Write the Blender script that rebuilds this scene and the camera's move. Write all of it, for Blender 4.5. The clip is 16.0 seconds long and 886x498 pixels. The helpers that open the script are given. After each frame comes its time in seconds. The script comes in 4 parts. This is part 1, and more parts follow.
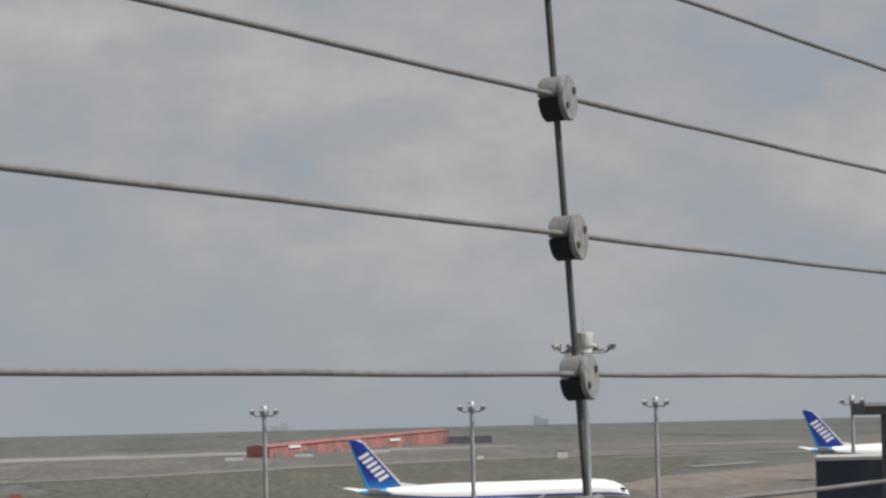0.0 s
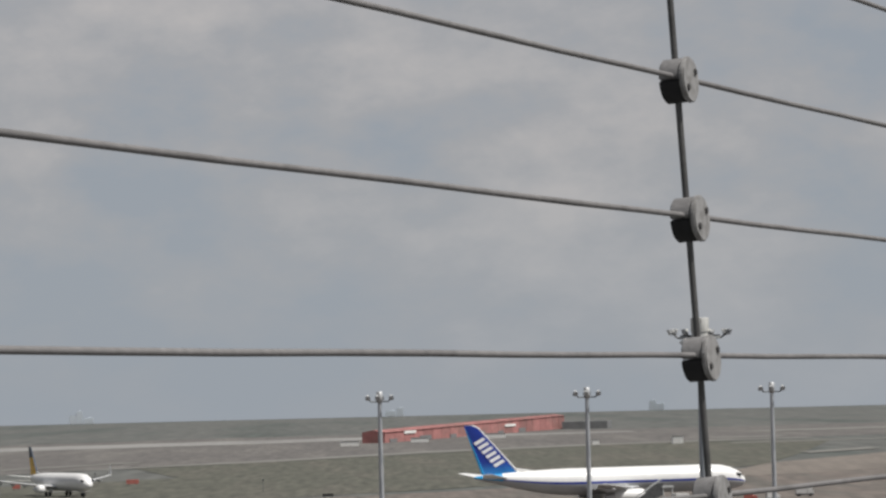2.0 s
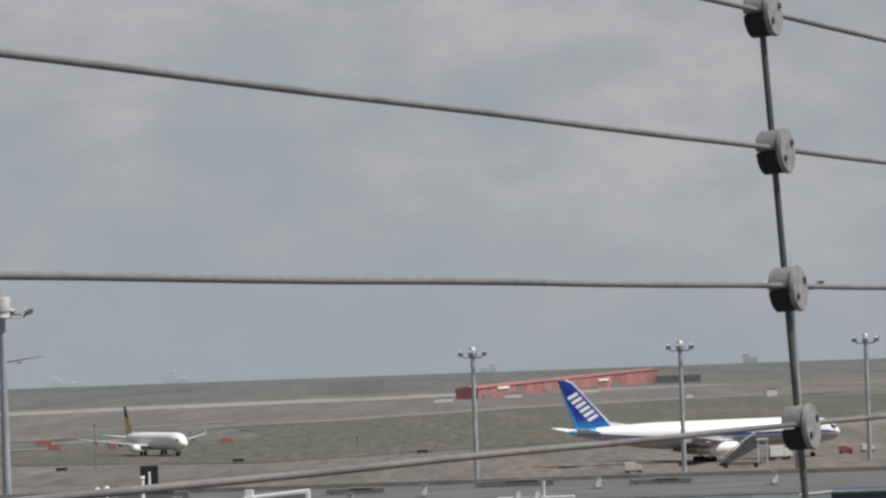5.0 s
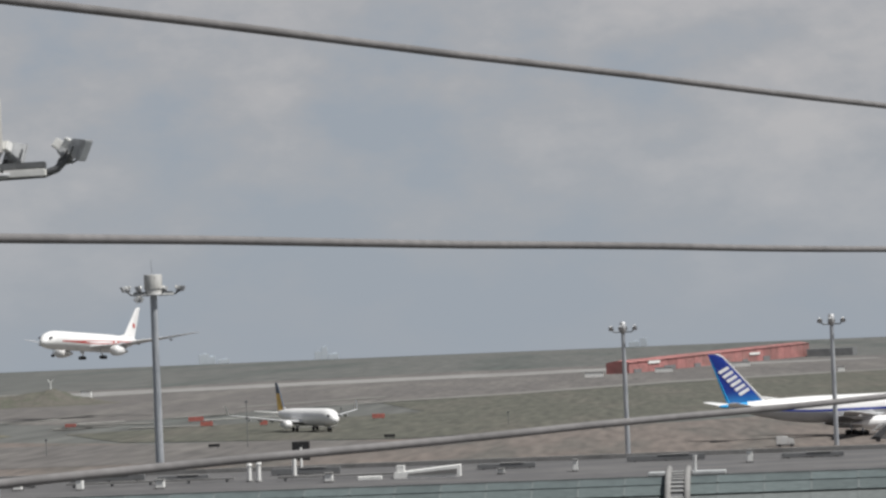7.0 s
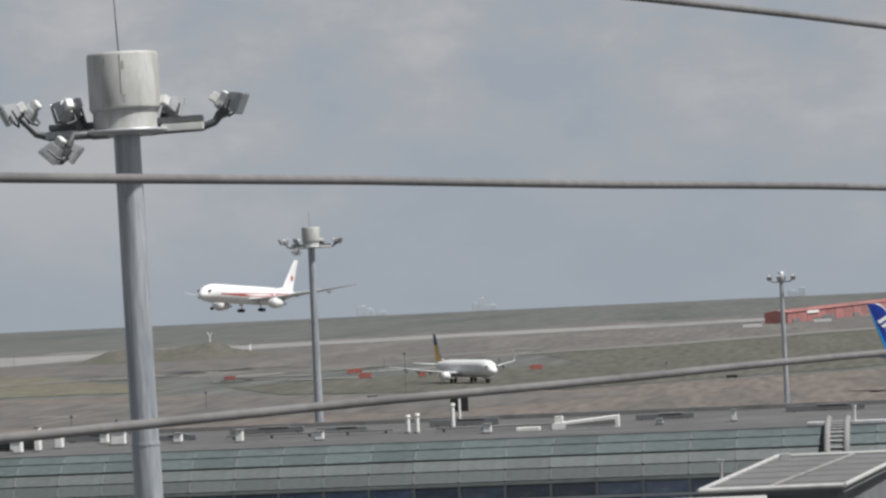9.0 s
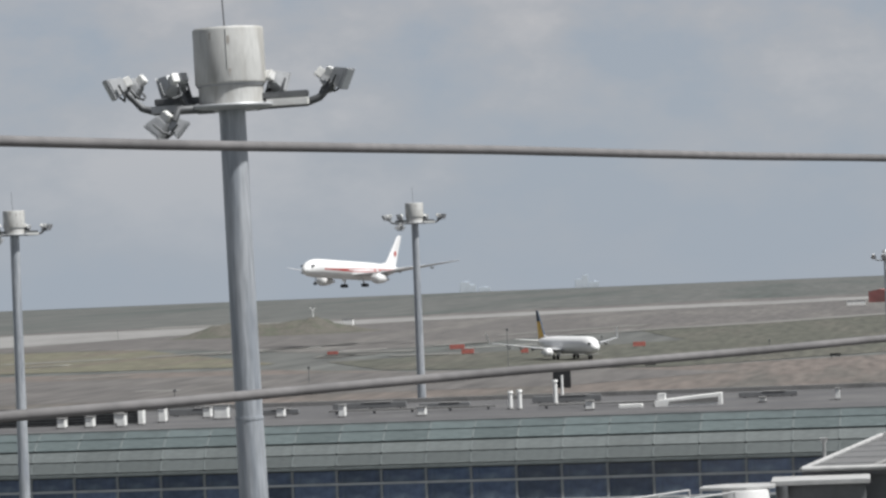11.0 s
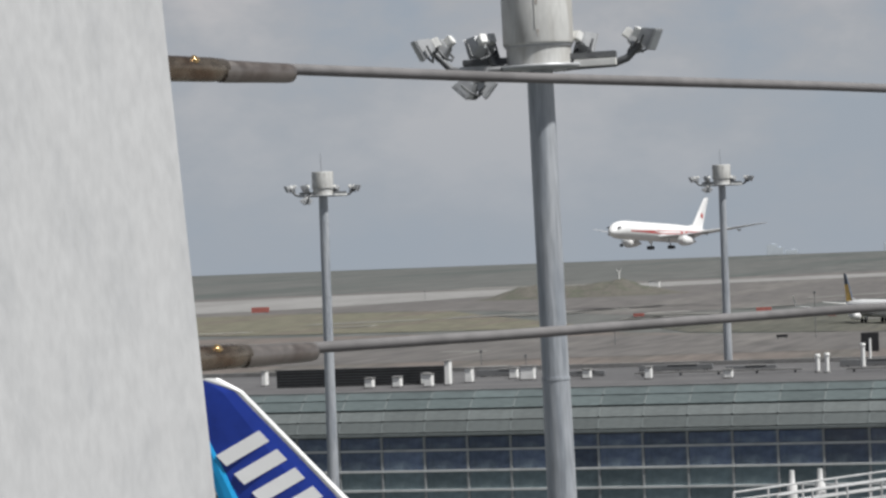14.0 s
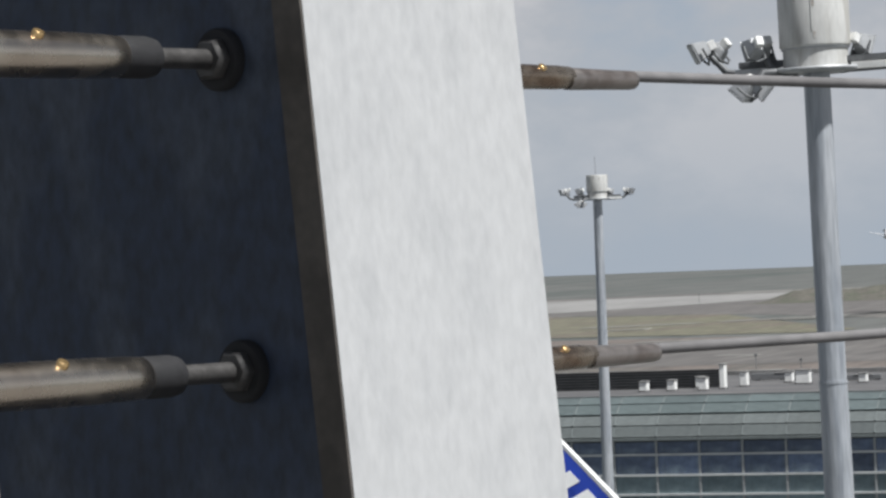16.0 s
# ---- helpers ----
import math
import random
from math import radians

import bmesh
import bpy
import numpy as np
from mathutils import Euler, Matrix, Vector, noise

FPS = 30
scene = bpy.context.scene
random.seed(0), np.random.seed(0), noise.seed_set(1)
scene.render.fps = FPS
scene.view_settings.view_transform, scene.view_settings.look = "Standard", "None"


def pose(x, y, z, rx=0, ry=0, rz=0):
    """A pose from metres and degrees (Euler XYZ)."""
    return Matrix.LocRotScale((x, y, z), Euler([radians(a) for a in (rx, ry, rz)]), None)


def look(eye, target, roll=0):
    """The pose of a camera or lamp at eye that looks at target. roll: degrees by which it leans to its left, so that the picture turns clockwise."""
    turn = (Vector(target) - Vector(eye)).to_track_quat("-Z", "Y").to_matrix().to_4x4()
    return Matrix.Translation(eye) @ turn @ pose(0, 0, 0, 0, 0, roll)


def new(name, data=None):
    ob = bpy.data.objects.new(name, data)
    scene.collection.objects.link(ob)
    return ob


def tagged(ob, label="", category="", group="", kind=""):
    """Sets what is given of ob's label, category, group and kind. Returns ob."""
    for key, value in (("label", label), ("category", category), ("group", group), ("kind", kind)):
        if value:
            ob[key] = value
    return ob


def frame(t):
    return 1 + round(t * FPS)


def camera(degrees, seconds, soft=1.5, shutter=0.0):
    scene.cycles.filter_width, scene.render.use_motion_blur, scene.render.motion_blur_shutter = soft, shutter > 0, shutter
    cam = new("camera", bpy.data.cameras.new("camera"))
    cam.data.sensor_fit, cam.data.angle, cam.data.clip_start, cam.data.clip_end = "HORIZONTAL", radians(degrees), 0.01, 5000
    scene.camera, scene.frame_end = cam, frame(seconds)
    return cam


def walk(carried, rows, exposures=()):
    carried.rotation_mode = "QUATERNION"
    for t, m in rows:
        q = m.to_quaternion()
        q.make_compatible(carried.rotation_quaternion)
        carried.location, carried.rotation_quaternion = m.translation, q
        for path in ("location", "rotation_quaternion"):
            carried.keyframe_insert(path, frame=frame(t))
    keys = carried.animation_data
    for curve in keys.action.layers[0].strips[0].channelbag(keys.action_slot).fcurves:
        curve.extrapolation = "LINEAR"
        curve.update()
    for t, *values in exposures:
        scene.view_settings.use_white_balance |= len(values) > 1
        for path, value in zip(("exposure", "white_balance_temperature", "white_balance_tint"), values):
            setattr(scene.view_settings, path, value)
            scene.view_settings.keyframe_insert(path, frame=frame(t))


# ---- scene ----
# camera: a long handheld lens on an observation deck; seconds, bearing, tilt, lean (degrees), sway (metres)
cam = camera(14.889, 16.0, soft=2.6)
EYE_Z = 21.5
ROWS = [
    (0.0, 3.080, 2.742, 1.335, 0.0184, 0.0274, 0.0372),
    (0.5, 2.675, 2.586, 1.415, 0.0200, 0.0203, 0.0343),
    (1.0, 2.175, 2.455, 1.451, 0.0173, 0.0168, 0.0332),
    (1.5, 1.831, 2.331, 1.466, 0.0148, 0.0101, 0.0296),
    (2.0, 1.131, 2.543, 1.371, 0.0101, 0.0121, 0.0328),
    (2.5, 0.789, 2.453, 1.375, 0.0096, 0.0098, 0.0319),
    (3.0, 0.548, 2.129, 1.796, 0.0063, 0.0013, 0.0265),
    (3.2, 0.255, 2.181, 1.933, 0.0047, -0.0219, 0.0276),
    (5.3, -0.761, 1.645, 2.08, 0.0111, -0.0392, 0.0033),
    (5.5, -1.193, 1.438, 2.12, 0.0096, -0.0274, 0.0010),
    (6.0, -1.773, 1.605, 2.14, 0.0097, -0.0243, 0.0040),
    (6.5, -2.181, 1.277, 2.136, -0.0008, -0.0094, 0.0005),
    (7.0, -2.979, 1.520, 2.342, 0.0139, -0.0081, 0.0002),
    (7.5, -3.468, 1.266, 2.387, 0.0197, -0.0072, -0.0034),
    (8.0, -4.155, 1.444, 2.492, 0.0183, -0.0050, -0.0013),
    (8.5, -4.914, 1.331, 2.632, 0.0174, -0.0042, -0.0019),
    (9.0, -5.667, 0.812, 2.666, 0.0167, -0.0043, -0.0080),
    (9.2, -5.823, 0.808, 2.619, 0.0054, -0.0008, -0.0090),
    (11.3, -7.775, 0.449, 2.235, -0.0044, 0.0019, -0.0124),
    (11.5, -8.067, 0.432, 2.146, -0.0045, 0.0200, -0.0189),
    (12.0, -9.411, 0.325, 2.017, -0.0075, 0.0120, -0.0217),
    (12.5, -10.303, 0.322, 2.159, -0.0015, 0.0040, -0.0218),
    (13.0, -11.076, 0.181, 2.256, -0.0088, 0.0112, -0.0225),
    (13.5, -11.798, -0.050, 2.398, -0.0094, 0.0082, -0.0229),
    (14.0, -12.620, 0.040, 2.104, -0.0195, 0.0157, -0.0274),
    (14.5, -13.645, 0.063, 2.045, -0.0237, 0.0046, -0.0278),
    (15.0, -14.750, 0.373, 2.126, -0.0308, 0.0203, -0.0279),
    (15.5, -15.567, 0.308, 2.013, -0.0368, -0.0094, -0.0283),
    (16.0, -17.238, 0.267, 2.159, -0.0445, -0.0365, -0.0262),
]


def aim(b, e, lean, x, y, z):
    b, e = radians(b), radians(e)
    eye = Vector((x, y, EYE_Z + z))
    return look(eye, eye + 100 * Vector((math.sin(b) * math.cos(e), math.cos(b) * math.cos(e), math.sin(e))), -lean)


walk(cam, [(r[0], aim(*r[1:])) for r in ROWS], [(0, 0.0, 6450, 10), (2, -0.04, 6420, 10), (3, 0.0, 6400, 10), (6, 0.03, 6330, 10), (9, 0.06, 6250, 9.5), (11.5, 0.17, 6180, 9.5), (13.5, 0.03, 6220, 9.5), (14.5, 0.08, 6250, 10), (15, 0.06, 6300, 10), (15.5, 0.2, 6180, 9.5), (16, 0.27, 6130, 9.5)])

# ---- light ----
SUN_BEARING, SUN_HEIGHT = 110, 60
world = bpy.data.worlds.new("sky")
scene.world = world
world.use_nodes = True
wt = world.node_tree
wn = wt.nodes
back = wn["Background"]
sky = wn.new("ShaderNodeTexSky")
sky.sky_type, sky.sun_disc = "NISHITA", False
sky.sun_elevation, sky.sun_rotation = radians(SUN_HEIGHT), radians(SUN_BEARING)
sky.air_density, sky.dust_density = 1.0, 1.0
coord = wn.new("ShaderNodeTexCoord")
stretch = wn.new("ShaderNodeMapping")
stretch.inputs["Scale"].default_value = (9, 9, 16)
stretch.inputs["Location"].default_value = (0.35, 0.2, 0.1)
cloud = wn.new("ShaderNodeTexNoise")
cloud.inputs["Scale"].default_value, cloud.inputs["Detail"].default_value, cloud.inputs["Roughness"].default_value = 1.6, 7, 0.58
band = wn.new("ShaderNodeValToRGB")
band.color_ramp.elements[0].position, band.color_ramp.elements[0].color = 0.36, (0.305, 0.333, 0.370, 1)
band.color_ramp.elements[1].position, band.color_ramp.elements[1].color = 0.66, (0.460, 0.440, 0.432, 1)
e = band.color_ramp.elements.new(0.5)
e.color = (0.358, 0.360, 0.372, 1)
# a veil of haze low over the horizon
sep = wn.new("ShaderNodeSeparateXYZ")
low = wn.new("ShaderNodeMapRange")
low.inputs["From Min"].default_value, low.inputs["From Max"].default_value = -0.005, 0.075
low.inputs["To Min"].default_value, low.inputs["To Max"].default_value = 0.85, 0.0
veil = wn.new("ShaderNodeMix")
veil.data_type = "RGBA"
veil.inputs[7].default_value = (0.315, 0.347, 0.385, 1)
dim = wn.new("ShaderNodeMix")
dim.data_type, dim.blend_type = "RGBA", "ADD"
dim.inputs[0].default_value = 0.004
wt.links.new(coord.outputs["Generated"], stretch.inputs["Vector"])
wt.links.new(stretch.outputs[0], cloud.inputs["Vector"])
wt.links.new(cloud.outputs[0], band.inputs[0])
wt.links.new(coord.outputs["Generated"], sep.inputs[0])
wt.links.new(sep.outputs["Z"], low.inputs["Value"])
wt.links.new(low.outputs[0], veil.inputs[0])
wt.links.new(band.outputs[0], veil.inputs[6])
# higher up the cloud breaks and lets the blue through
high = wn.new("ShaderNodeMapRange")
high.inputs["From Min"].default_value, high.inputs["From Max"].default_value = 0.16, 0.5
high.inputs["To Min"].default_value, high.inputs["To Max"].default_value = 0.0, 0.8
blue = wn.new("ShaderNodeMix")
blue.data_type, blue.blend_type = "RGBA", "MULTIPLY"
blue.inputs[0].default_value = 1.0
blue.inputs[7].default_value = (0.012, 0.012, 0.012, 1)
opening = wn.new("ShaderNodeMix")
opening.data_type = "RGBA"
wt.links.new(sep.outputs["Z"], high.inputs["Value"])
wt.links.new(sky.outputs[0], blue.inputs[6])
wt.links.new(high.outputs[0], opening.inputs[0])
wt.links.new(veil.outputs[2], opening.inputs[6])
wt.links.new(blue.outputs[2], opening.inputs[7])
wt.links.new(opening.outputs[2], dim.inputs[6])
wt.links.new(sky.outputs[0], dim.inputs[7])
wt.links.new(dim.outputs[2], back.inputs[0])
back.inputs[1].default_value = 1.0

sun = new("sun", bpy.data.lights.new("sun", "SUN"))
sun.data.energy, sun.data.angle, sun.data.color = 5.4, radians(2), (1, 0.96, 0.9)
sb, se = radians(SUN_BEARING), radians(SUN_HEIGHT)
sun.matrix_world = look((math.sin(sb) * math.cos(se) * 50, math.cos(sb) * math.cos(se) * 50, math.sin(se) * 50 + 40), (0, 0, 40))


# ---- materials ----
def surface(name, col, rough=0.6, metal=0.0, vary=0.12, size=1.0, fine=12.0, bump=0.0, second=None, each=0.0, streak=(1, 1, 1), amount=0.5):
    """Colour with two scales of unevenness; size: metres of the large patches; second: a colour that shows in patches."""
    m = bpy.data.materials.new(name)
    m.use_nodes = True
    nt = m.node_tree
    n, l = nt.nodes, nt.links
    b = n["Principled BSDF"]
    tc = n.new("ShaderNodeTexCoord")
    mp = n.new("ShaderNodeMapping")
    mp.inputs["Scale"].default_value = streak
    l.new(tc.outputs["Object"], mp.inputs["Vector"])
    big, small = n.new("ShaderNodeTexNoise"), n.new("ShaderNodeTexNoise")
    big.inputs["Scale"].default_value, big.inputs["Detail"].default_value = 1 / size, 4
    small.inputs["Scale"].default_value, small.inputs["Detail"].default_value = fine / size, 3
    for t in (big, small):
        l.new(mp.outputs[0], t.inputs["Vector"])
    other = second or tuple(c * (1 - 2 * vary) for c in col)
    mix = n.new("ShaderNodeMix")
    mix.data_type = "RGBA"
    mix.inputs[6].default_value, mix.inputs[7].default_value = (*col, 1), (*other, 1)
    ramp = n.new("ShaderNodeMapRange")
    ramp.inputs["From Min"].default_value, ramp.inputs["From Max"].default_value = 0.62 - 0.3 * amount, 0.78 - 0.3 * amount
    l.new(big.outputs[0], ramp.inputs["Value"])
    l.new(ramp.outputs[0], mix.inputs[0])
    grain = n.new("ShaderNodeMapRange")
    grain.inputs["From Min"].default_value, grain.inputs["From Max"].default_value = 0.3, 0.7
    grain.inputs["To Min"].default_value, grain.inputs["To Max"].default_value = 1 - vary, 1 + vary
    l.new(small.outputs[0], grain.inputs["Value"])
    hsv = n.new("ShaderNodeHueSaturation")
    l.new(mix.outputs[2], hsv.inputs["Color"])
    if each:
        oi = n.new("ShaderNodeObjectInfo")
        own = n.new("ShaderNodeMapRange")
        own.inputs["To Min"].default_value, own.inputs["To Max"].default_value = 1 - each, 1 + each
        l.new(oi.outputs["Random"], own.inputs["Value"])
        mul = n.new("ShaderNodeMath")
        mul.operation = "MULTIPLY"
        l.new(own.outputs[0], mul.inputs[0])
        l.new(grain.outputs[0], mul.inputs[1])
        l.new(mul.outputs[0], hsv.inputs["Value"])
    else:
        l.new(grain.outputs[0], hsv.inputs["Value"])
    l.new(hsv.outputs[0], b.inputs["Base Color"])
    rr = n.new("ShaderNodeMapRange")
    rr.inputs["To Min"].default_value, rr.inputs["To Max"].default_value = max(0.02, rough - 0.12), min(1, rough + 0.12)
    l.new(small.outputs[0], rr.inputs["Value"])
    l.new(rr.outputs[0], b.inputs["Roughness"])
    b.inputs["Metallic"].default_value = metal
    if bump:
        bp = n.new("ShaderNodeBump")
        bp.inputs["Strength"].default_value, bp.inputs["Distance"].default_value = 0.5, bump
        l.new(small.outputs[0], bp.inputs["Height"])
        l.new(bp.outputs[0], b.inputs["Normal"])
    return m


M = dict(
    land=surface("far_land", (0.092, 0.095, 0.089), 0.95, vary=0.34, size=120, fine=8, second=(0.064, 0.073, 0.067), streak=(1.8, 0.13, 1)),
    asphalt=surface("taxiway_asphalt", (0.100, 0.094, 0.089), 0.9, vary=0.3, size=40, fine=7, second=(0.128, 0.121, 0.112), streak=(1.8, 0.16, 1)),
    runway=surface("pale_runway_concrete", (0.226, 0.223, 0.215), 0.9, vary=0.14, size=60, fine=9, second=(0.181, 0.177, 0.170), streak=(1.5, 0.3, 1)),
    kerb=surface("pale_shoulder_concrete", (0.177, 0.174, 0.162), 0.9, vary=0.08, size=30, fine=9, second=(0.143, 0.140, 0.128)),
    grass=surface("mown_airfield_grass", (0.073, 0.074, 0.058), 0.95, vary=0.36, size=34, fine=7, second=(0.088, 0.084, 0.068), streak=(1.9, 0.16, 1)),
    dry=surface("dry_airfield_grass", (0.120, 0.115, 0.080), 0.95, vary=0.36, size=26, fine=7, second=(0.112, 0.096, 0.076), streak=(1.7, 0.16, 1)),
    apron=surface("stained_apron", (0.127, 0.108, 0.095), 0.9, vary=0.3, size=30, fine=7, second=(0.093, 0.087, 0.077), streak=(1.9, 0.18, 1)),
    pale_apron=surface("worn_pale_apron", (0.158, 0.138, 0.120), 0.9, vary=0.2, size=30, fine=7, second=(0.128, 0.112, 0.098), streak=(1.9, 0.18, 1)),
    dirt=surface("bare_soil", (0.096, 0.090, 0.076), 0.95, vary=0.25, size=9, fine=5, second=(0.074, 0.078, 0.058)),
    paint_white=surface("white_marking", (0.453, 0.453, 0.423), 0.8, vary=0.08, size=5),
    shell=surface("white_aircraft_paint", (0.79, 0.79, 0.785), 0.35, vary=0.03, size=6, fine=8),
    belly=surface("grey_aircraft_paint", (0.42, 0.425, 0.435), 0.4, vary=0.05, size=5),
    wingskin=surface("pale_grey_wing_skin", (0.56, 0.565, 0.575), 0.4, vary=0.06, size=3),
    navy=surface("deep_blue_aircraft_paint", (0.013, 0.040, 0.300), 0.35, vary=0.08, size=4),
    azure=surface("light_blue_aircraft_paint", (0.018, 0.32, 0.66), 0.35, vary=0.05, size=4),
    red=surface("red_livery_paint", (0.425, 0.051, 0.043), 0.4, vary=0.05, size=4),
    amber=surface("yellow_tail_paint", (0.612, 0.365, 0.025), 0.4, vary=0.05, size=3),
    dark=surface("black_rubber", (0.02, 0.02, 0.022), 0.7, vary=0.1, size=1),
    window=surface("dark_glass", (0.02, 0.025, 0.03), 0.12, vary=0.05, size=2),
    alu=surface("bare_metal", (0.55, 0.55, 0.56), 0.35, 0.9, vary=0.06, size=1),
    mast=surface("galvanised_mast_steel", (0.445, 0.465, 0.492), 0.46, 0.28, vary=0.16, size=0.5, fine=7, second=(0.318, 0.342, 0.376), streak=(1.6, 1.6, 0.14)),
    drum=surface("weathered_cream_housing", (0.546, 0.546, 0.528), 0.6, vary=0.08, size=0.4, fine=6, second=(0.414, 0.405, 0.378), streak=(1, 1, 0.25)),
    lamp_body=surface("lamp_housing_grey", (0.46, 0.47, 0.48), 0.5, 0.3, vary=0.08, size=0.3),
    lamp_glass=surface("lamp_glass", (0.42, 0.44, 0.46), 0.15, vary=0.05, size=0.3),
    rust=surface("old_rust_run", (0.36, 0.33, 0.30), 0.8, vary=0.2, size=0.1, fine=4, second=(0.46, 0.45, 0.43)),
    arm=surface("dark_bracket_steel", (0.135, 0.14, 0.145), 0.55, 0.4, vary=0.12, size=0.4),
    ballast=surface("white_control_box", (0.75, 0.75, 0.73), 0.5, vary=0.05, size=0.4),
    wire=surface("dull_steel_wire_rope", (0.165, 0.160, 0.160), 0.75, 0.05, vary=0.12, size=0.12, fine=9),
    rod=surface("dull_steel_rod", (0.114, 0.112, 0.110), 0.5, 0.5, vary=0.12, size=0.03, fine=5),
    clamp=surface("cast_clamp_metal", (0.235, 0.231, 0.232), 0.6, 0.3, vary=0.1, size=0.02, fine=6, bump=0.0004),
    clampcap=surface("pale_cast_clamp_cap", (0.285, 0.282, 0.280), 0.6, 0.2, vary=0.14, size=0.012, fine=4, second=(0.207, 0.202, 0.198), bump=0.0004),
    bronze=surface("tarnished_sleeve", (0.33, 0.275, 0.215), 0.28, 0.9, vary=0.14, size=0.03, fine=5, second=(0.215, 0.155, 0.11), streak=(1, 1, 2)),
    swage=surface("dull_swaged_steel", (0.30, 0.272, 0.252), 0.34, 0.75, vary=0.12, size=0.03, fine=5, second=(0.22, 0.186, 0.166)),
    barrel=surface("stainless_turnbuckle", (0.62, 0.555, 0.465), 0.27, 1.0, vary=0.06, size=0.08, fine=5, second=(0.50, 0.42, 0.345)),
    brass=surface("brass_screw", (0.75, 0.52, 0.25), 0.3, 0.9, vary=0.05, size=0.02),
    galv=surface("galvanised_post_steel", (0.485, 0.490, 0.492), 0.55, 0.1, vary=0.05, size=0.024, fine=5, second=(0.448, 0.454, 0.458), streak=(1, 1, 0.5), bump=0.0004, amount=0.45),
    plate=surface("dark_blue_steel_plate", (0.026, 0.037, 0.064), 0.6, 0.1, vary=0.36, size=0.05, fine=7, second=(0.048, 0.060, 0.086), bump=0.0009, streak=(1, 1, 0.6)),
    flange=surface("brown_shaded_edge", (0.090, 0.081, 0.072), 0.7, 0.2, vary=0.15, size=0.03, fine=5),
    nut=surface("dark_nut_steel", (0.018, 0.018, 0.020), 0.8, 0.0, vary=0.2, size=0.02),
    stud=surface("grey_stud_steel", (0.085, 0.082, 0.080), 0.5, 0.4, vary=0.15, size=0.02),
    roofgreen=surface("patinated_green_roof", (0.132, 0.148, 0.147), 0.55, 0.1, vary=0.12, size=1.4, fine=6, second=(0.108, 0.123, 0.124), each=0.1, streak=(0.5, 1, 1.5)),
    rooftop=surface("glossy_green_roof", (0.120, 0.146, 0.147), 0.40, 0.15, vary=0.12, size=1.4, fine=6, second=(0.094, 0.112, 0.114), each=0.13, streak=(0.5, 1, 1.5)),
    seam=surface("roof_seam", (0.098, 0.108, 0.104), 0.6, 0.1, vary=0.1, size=1),
    rib=surface("pale_roof_rib", (0.162, 0.181, 0.181), 0.5, vary=0.08, size=1),
    flat=surface("grey_flat_roof", (0.086, 0.085, 0.087), 0.9, vary=0.25, size=3, fine=6, second=(0.115, 0.113, 0.112), streak=(0.35, 1, 1)),
    parapet=surface("pale_parapet", (0.225, 0.223, 0.218), 0.8, vary=0.12, size=2),
    mullion_grey=surface("dull_grey_mullion", (0.36, 0.375, 0.38), 0.5, 0.1, vary=0.1, size=1),
    framing=surface("pale_window_frame", (0.58, 0.595, 0.595), 0.5, 0.1, vary=0.08, size=1),
    # row tints and pale patches of the panes paint reflections into the glass colour
    glass=surface("dark_blue_facade_glass", (0.110, 0.145, 0.225), 0.12, vary=0.25, size=1.6, fine=3, second=(0.175, 0.220, 0.270), each=0.42),
    spandrel=surface("teal_facade_glass", (0.185, 0.245, 0.270), 0.16, vary=0.18, size=1.6, fine=3, second=(0.225, 0.285, 0.300), each=0.28),
    wall=surface("grey_terminal_wall", (0.166, 0.170, 0.174), 0.8, vary=0.08, size=3),
    vent=surface("white_roof_unit", (0.80, 0.80, 0.78), 0.6, vary=0.06, size=0.8),
    louvre=surface("black_louvre", (0.03, 0.03, 0.03), 0.8, vary=0.15, size=1),
    bridge=surface("grey_bridge_roof", (0.143, 0.143, 0.143), 0.75, vary=0.08, size=2.5, fine=7, second=(0.121, 0.121, 0.121)),
    rail_grey=surface("galvanised_guard_rail", (0.46, 0.465, 0.465), 0.5, 0.1, vary=0.1, size=0.6),
    trim=surface("pale_bridge_trim", (0.440, 0.440, 0.432), 0.6, vary=0.08, size=1),
    white=surface("white_painted_metal", (0.612, 0.612, 0.603), 0.5, vary=0.06, size=1),
    # red of the far hall is paled to paint the haze before it
    redroof=surface("haze_paled_red_cladding", (0.325, 0.140, 0.132), 0.85, vary=0.14, size=14, fine=5, second=(0.258, 0.128, 0.117), each=0.16, streak=(1, 0.3, 1)),
    orange=surface("orange_red_board", (0.50, 0.165, 0.135), 0.7, vary=0.1, size=1),
    slate=surface("slate_blue_cladding", (0.050, 0.068, 0.099), 0.7, vary=0.1, size=3, second=(0.068, 0.086, 0.117)),
    deck=surface("deck_paving", (0.151, 0.147, 0.143), 0.85, vary=0.1, size=0.6),
    hazy=surface("facade_with_painted_haze", (0.57, 0.62, 0.67), 0.9, vary=0.03, size=20),
)

# deep blue fin paint that blends into light blue towards its foot
fin_paint = M["navy"].copy()
fin_paint.name = "blended_blue_fin_paint"
fnt = fin_paint.node_tree
fmix, fpos, fsep, ffade = [fnt.nodes.new("ShaderNode" + k) for k in ("Mix", "TexCoord", "SeparateXYZ", "MapRange")]
fmix.data_type = "RGBA"
fmix.inputs[7].default_value = (0.025, 0.27, 0.55, 1)
ffade.interpolation_type = "SMOOTHSTEP"
ffade.inputs["From Min"].default_value, ffade.inputs["From Max"].default_value = 6.9, 9.6
ffade.inputs["To Min"].default_value, ffade.inputs["To Max"].default_value = 0.6, 0.0
base_in = fnt.nodes["Principled BSDF"].inputs["Base Color"]
fnt.links.new(base_in.links[0].from_socket, fmix.inputs[6])
fnt.links.new(fpos.outputs["Object"], fsep.inputs[0])
fnt.links.new(fsep.outputs["Z"], ffade.inputs["Value"])
